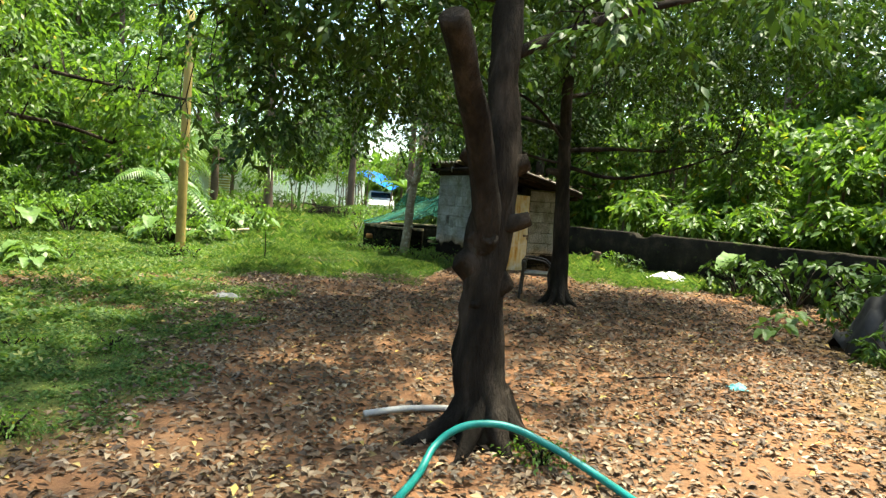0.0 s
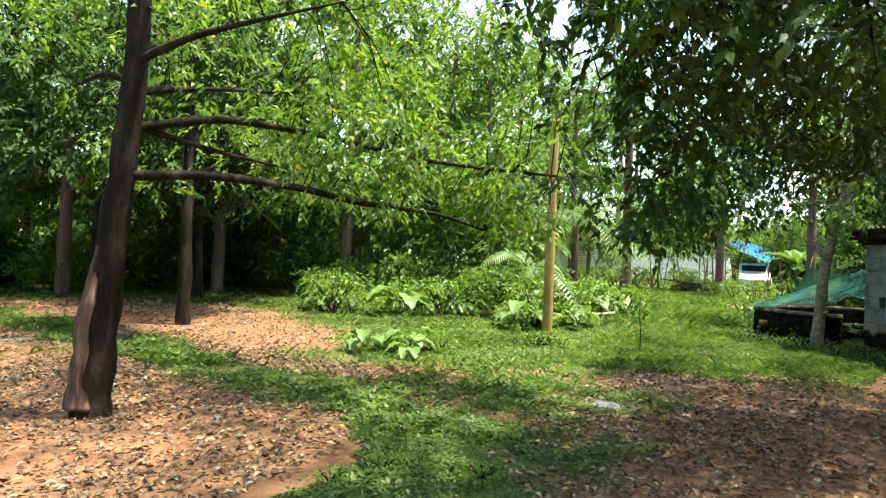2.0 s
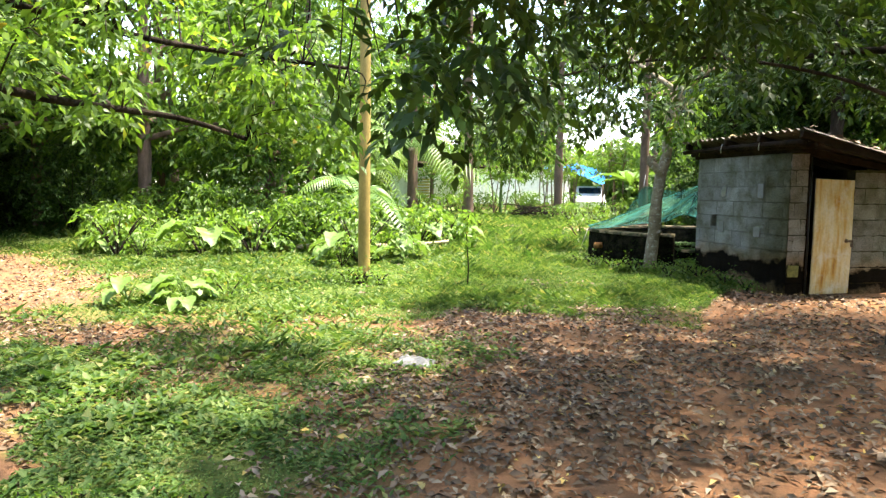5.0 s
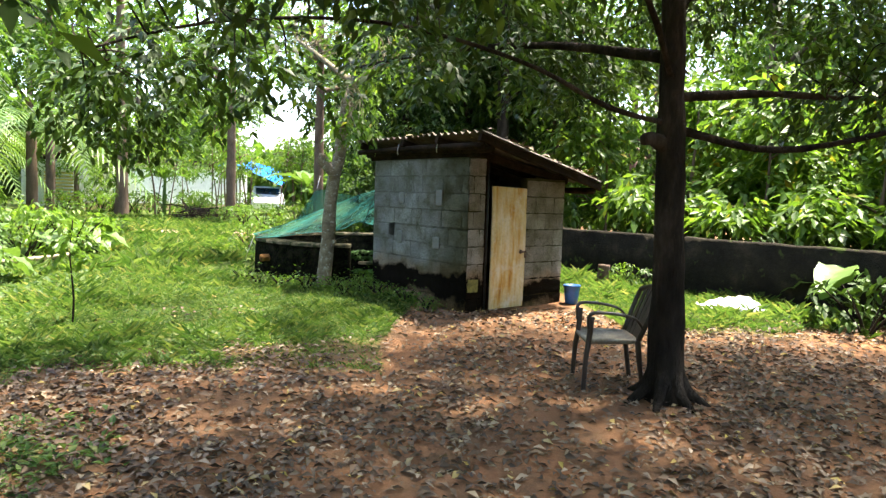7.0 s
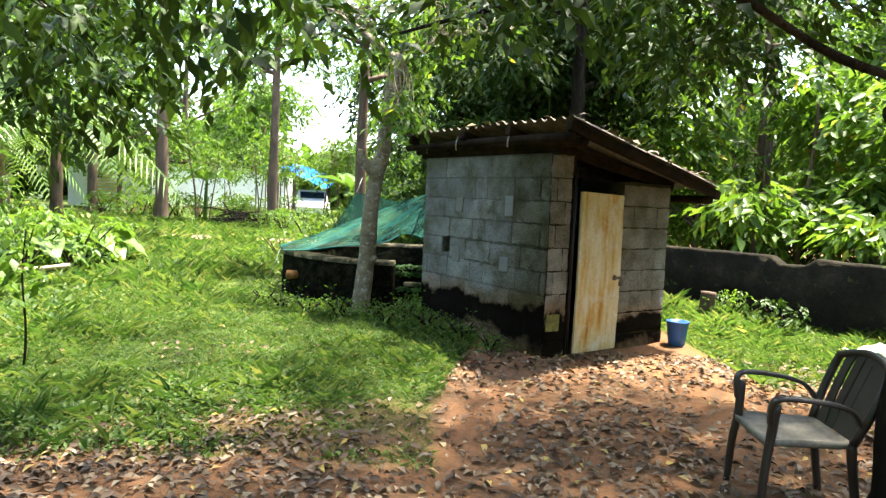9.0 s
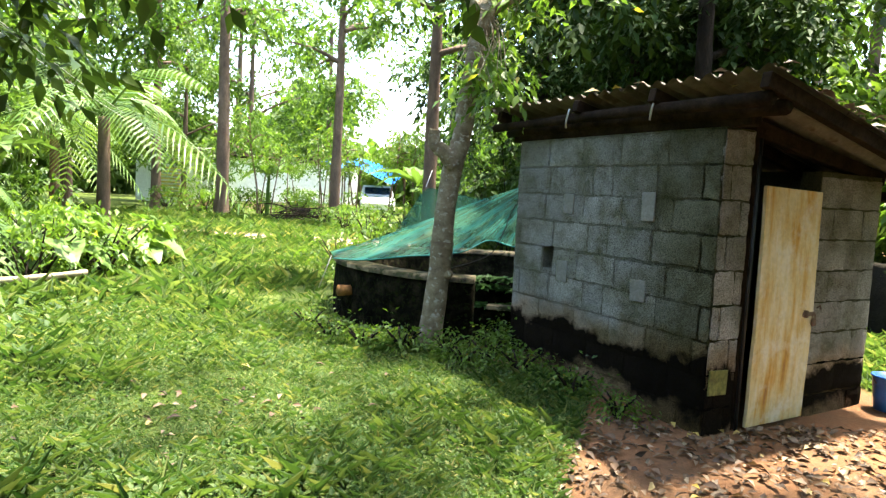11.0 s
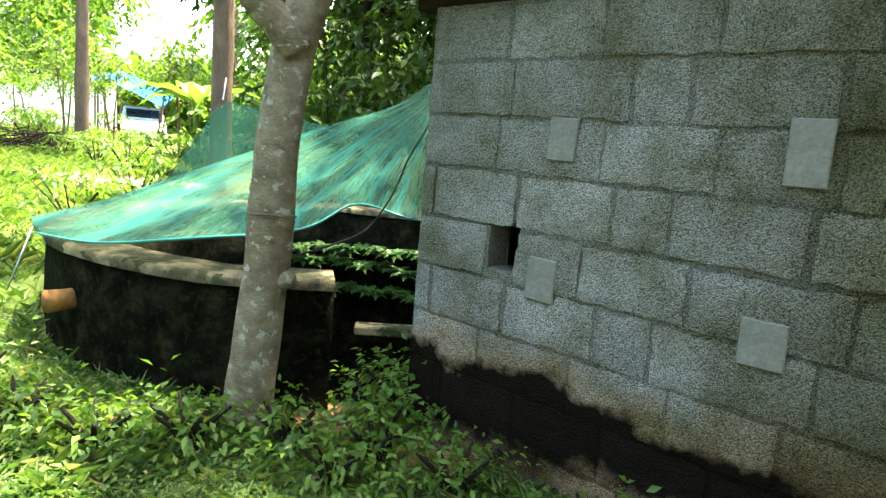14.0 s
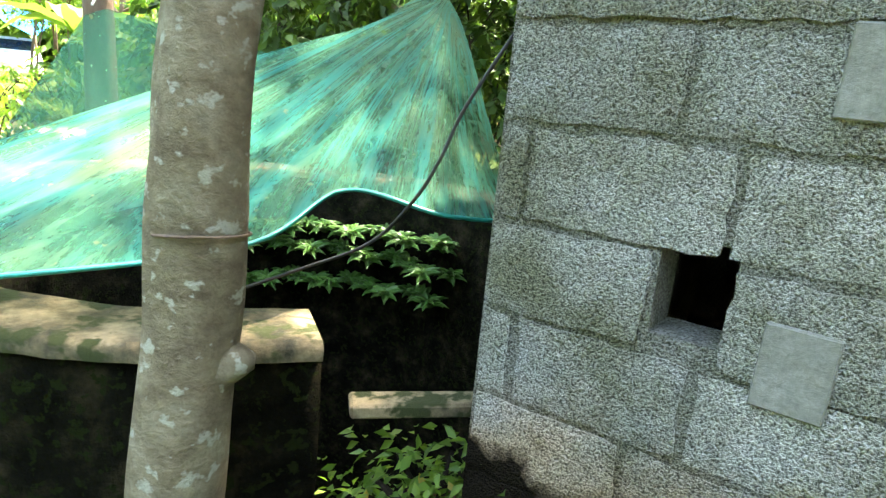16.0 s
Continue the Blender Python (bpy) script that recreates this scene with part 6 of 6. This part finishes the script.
dark = bush("bush", "low dark-leaved shrub against the boundary wall", (0.75, 0.6, 0.4), 150, 0.16, M_LEAF_DARK, rng, "shrubs by the wall")
place(dark, [(5.0, 12.3, 1.0), (5.6, 11.4, 1.2), (6.2, 10.3, 1.3), (6.0, 9.4, 1.3), (5.4, 9.0, 0.9), (3.6, 15.0, 0.55), (6.8, 8.2, 1.4), (4.9, 7.6, 0.7)], rng)
small = bush("weed_tuft", "small leafy weed tuft", (0.22, 0.2, 0.12), 80, 0.052, M_LEAF_LIGHT, rng, "weed tufts", 7)
spots = [(-5.45, 12.2, 1.3), (-5.2, 12.3, 1.0), (-5.7, 12.25, 1.0), (0.55, 4.1, 0.8), (-1.3, 14.9, 1.0), (-0.95, 14.75, 1.1), (-0.7, 14.45, 1.0), (-0.35, 14.0, 1.0), (-1.7, 14.95, 1.1), (-1.15, 14.6, 0.9), (-0.1, 13.6, 0.8), (-2.05, 14.95, 1.0), (-2.4, 15.2, 1.0), (-0.55, 14.9, 0.8), (-2.7, 15.6, 1.0), (-0.75, 15.25, 1.2), (-0.5, 15.3, 1.2), (-0.9, 15.15, 1.0), (-0.6, 15.1, 1.1)]
for _ in range(40):
    x, y = r4.uniform(-9, -2.5), r4.uniform(2, 7)
    if turf_at(x, y) > 0.5:
        spots.append((x, y, r4.uniform(0.5, 0.9)))
place(small, spots, rng)


def fern(name, count, rng):
    t = thing(name, "green fern growing on the inner well wall", "fern", group="ferns")
    for i in range(count):
        a = 6.283 * i / count + float(rng.uniform(-0.3, 0.3))
        bm = bmesh.new()
        frond(bm, (0, 0, 0), (math.cos(a), math.sin(a), float(rng.uniform(0.3, 1.5))), float(rng.uniform(0.09, 0.18)), 0.06, 18, 0.024)
        bmesh.ops.scale(bm, vec=(1, 1, 1), verts=bm.verts)
        part("frond", bm, M_FERN, t, "", False)
    return t


f0 = fern("fern", 16, rng)
for i in range(44):
    a = radians(22 + i * 1.65)
    m = pose(WELL_C.x + math.cos(a) * (WELL_R - 0.34 - 0.05 * (i % 4)), WELL_C.y + math.sin(a) * (WELL_R - 0.34 - 0.05 * (i % 4)), 0.28 + 0.22 * math.sin(i * 2.1), 0, 0, i * 47)
    if i == 0:
        f0.matrix_basis = m
    else:
        copy_thing(f0, m)


# black sheet thrown over a heap by the boundary wall
crumple("covered_heap", (1.5, 1.1, 0.95), (5.45, 8.1), M_BLACK, "black plastic sheet thrown over a heap", "heap", 31, 1.0, 20)


# ---------------------------------------------------------------- the wood that closes the view
def build_far_wood():
    r = np.random.default_rng(77)
    n = 62000
    a = r.uniform(0, 6.2832, n)
    rad = 46 + 9 * r.uniform(0, 1, n)
    x, y = -4 + rad * np.cos(a) * 0.85, 14 + rad * np.sin(a) * 1.1
    crest = np.array([8.5 + 4.5 * noise.noise(Vector((math.cos(q) * 6, math.sin(q) * 6, 0))) + 2.5 * noise.noise(Vector((math.cos(q) * 22, math.sin(q) * 22, 3))) for q in a])
    gap = np.abs((x + 6.5) / 6.0) < 1
    crest = np.where(gap & (y > 30), np.minimum(crest, 5.0), crest)
    z = 0.3 + crest * r.uniform(0, 1, n) ** 0.85
    D = r.normal(0, 1, (n, 3)) + np.array([0, 0, -0.4])
    N = np.array([0, 0, 1.0]) + r.normal(0, 0.6, (n, 3))
    me = leaves("far_wood", np.stack([x, y, z], 1), D, N, r.uniform(0.7, 1.5, n), 0.6, 0.2, 0.2, plain=True)
    solo("far_wood", me, M_LEAF_WOODS, "dense distant green woodland round the plot", "woods", kind="stuff", smooth=False)


build_far_wood()
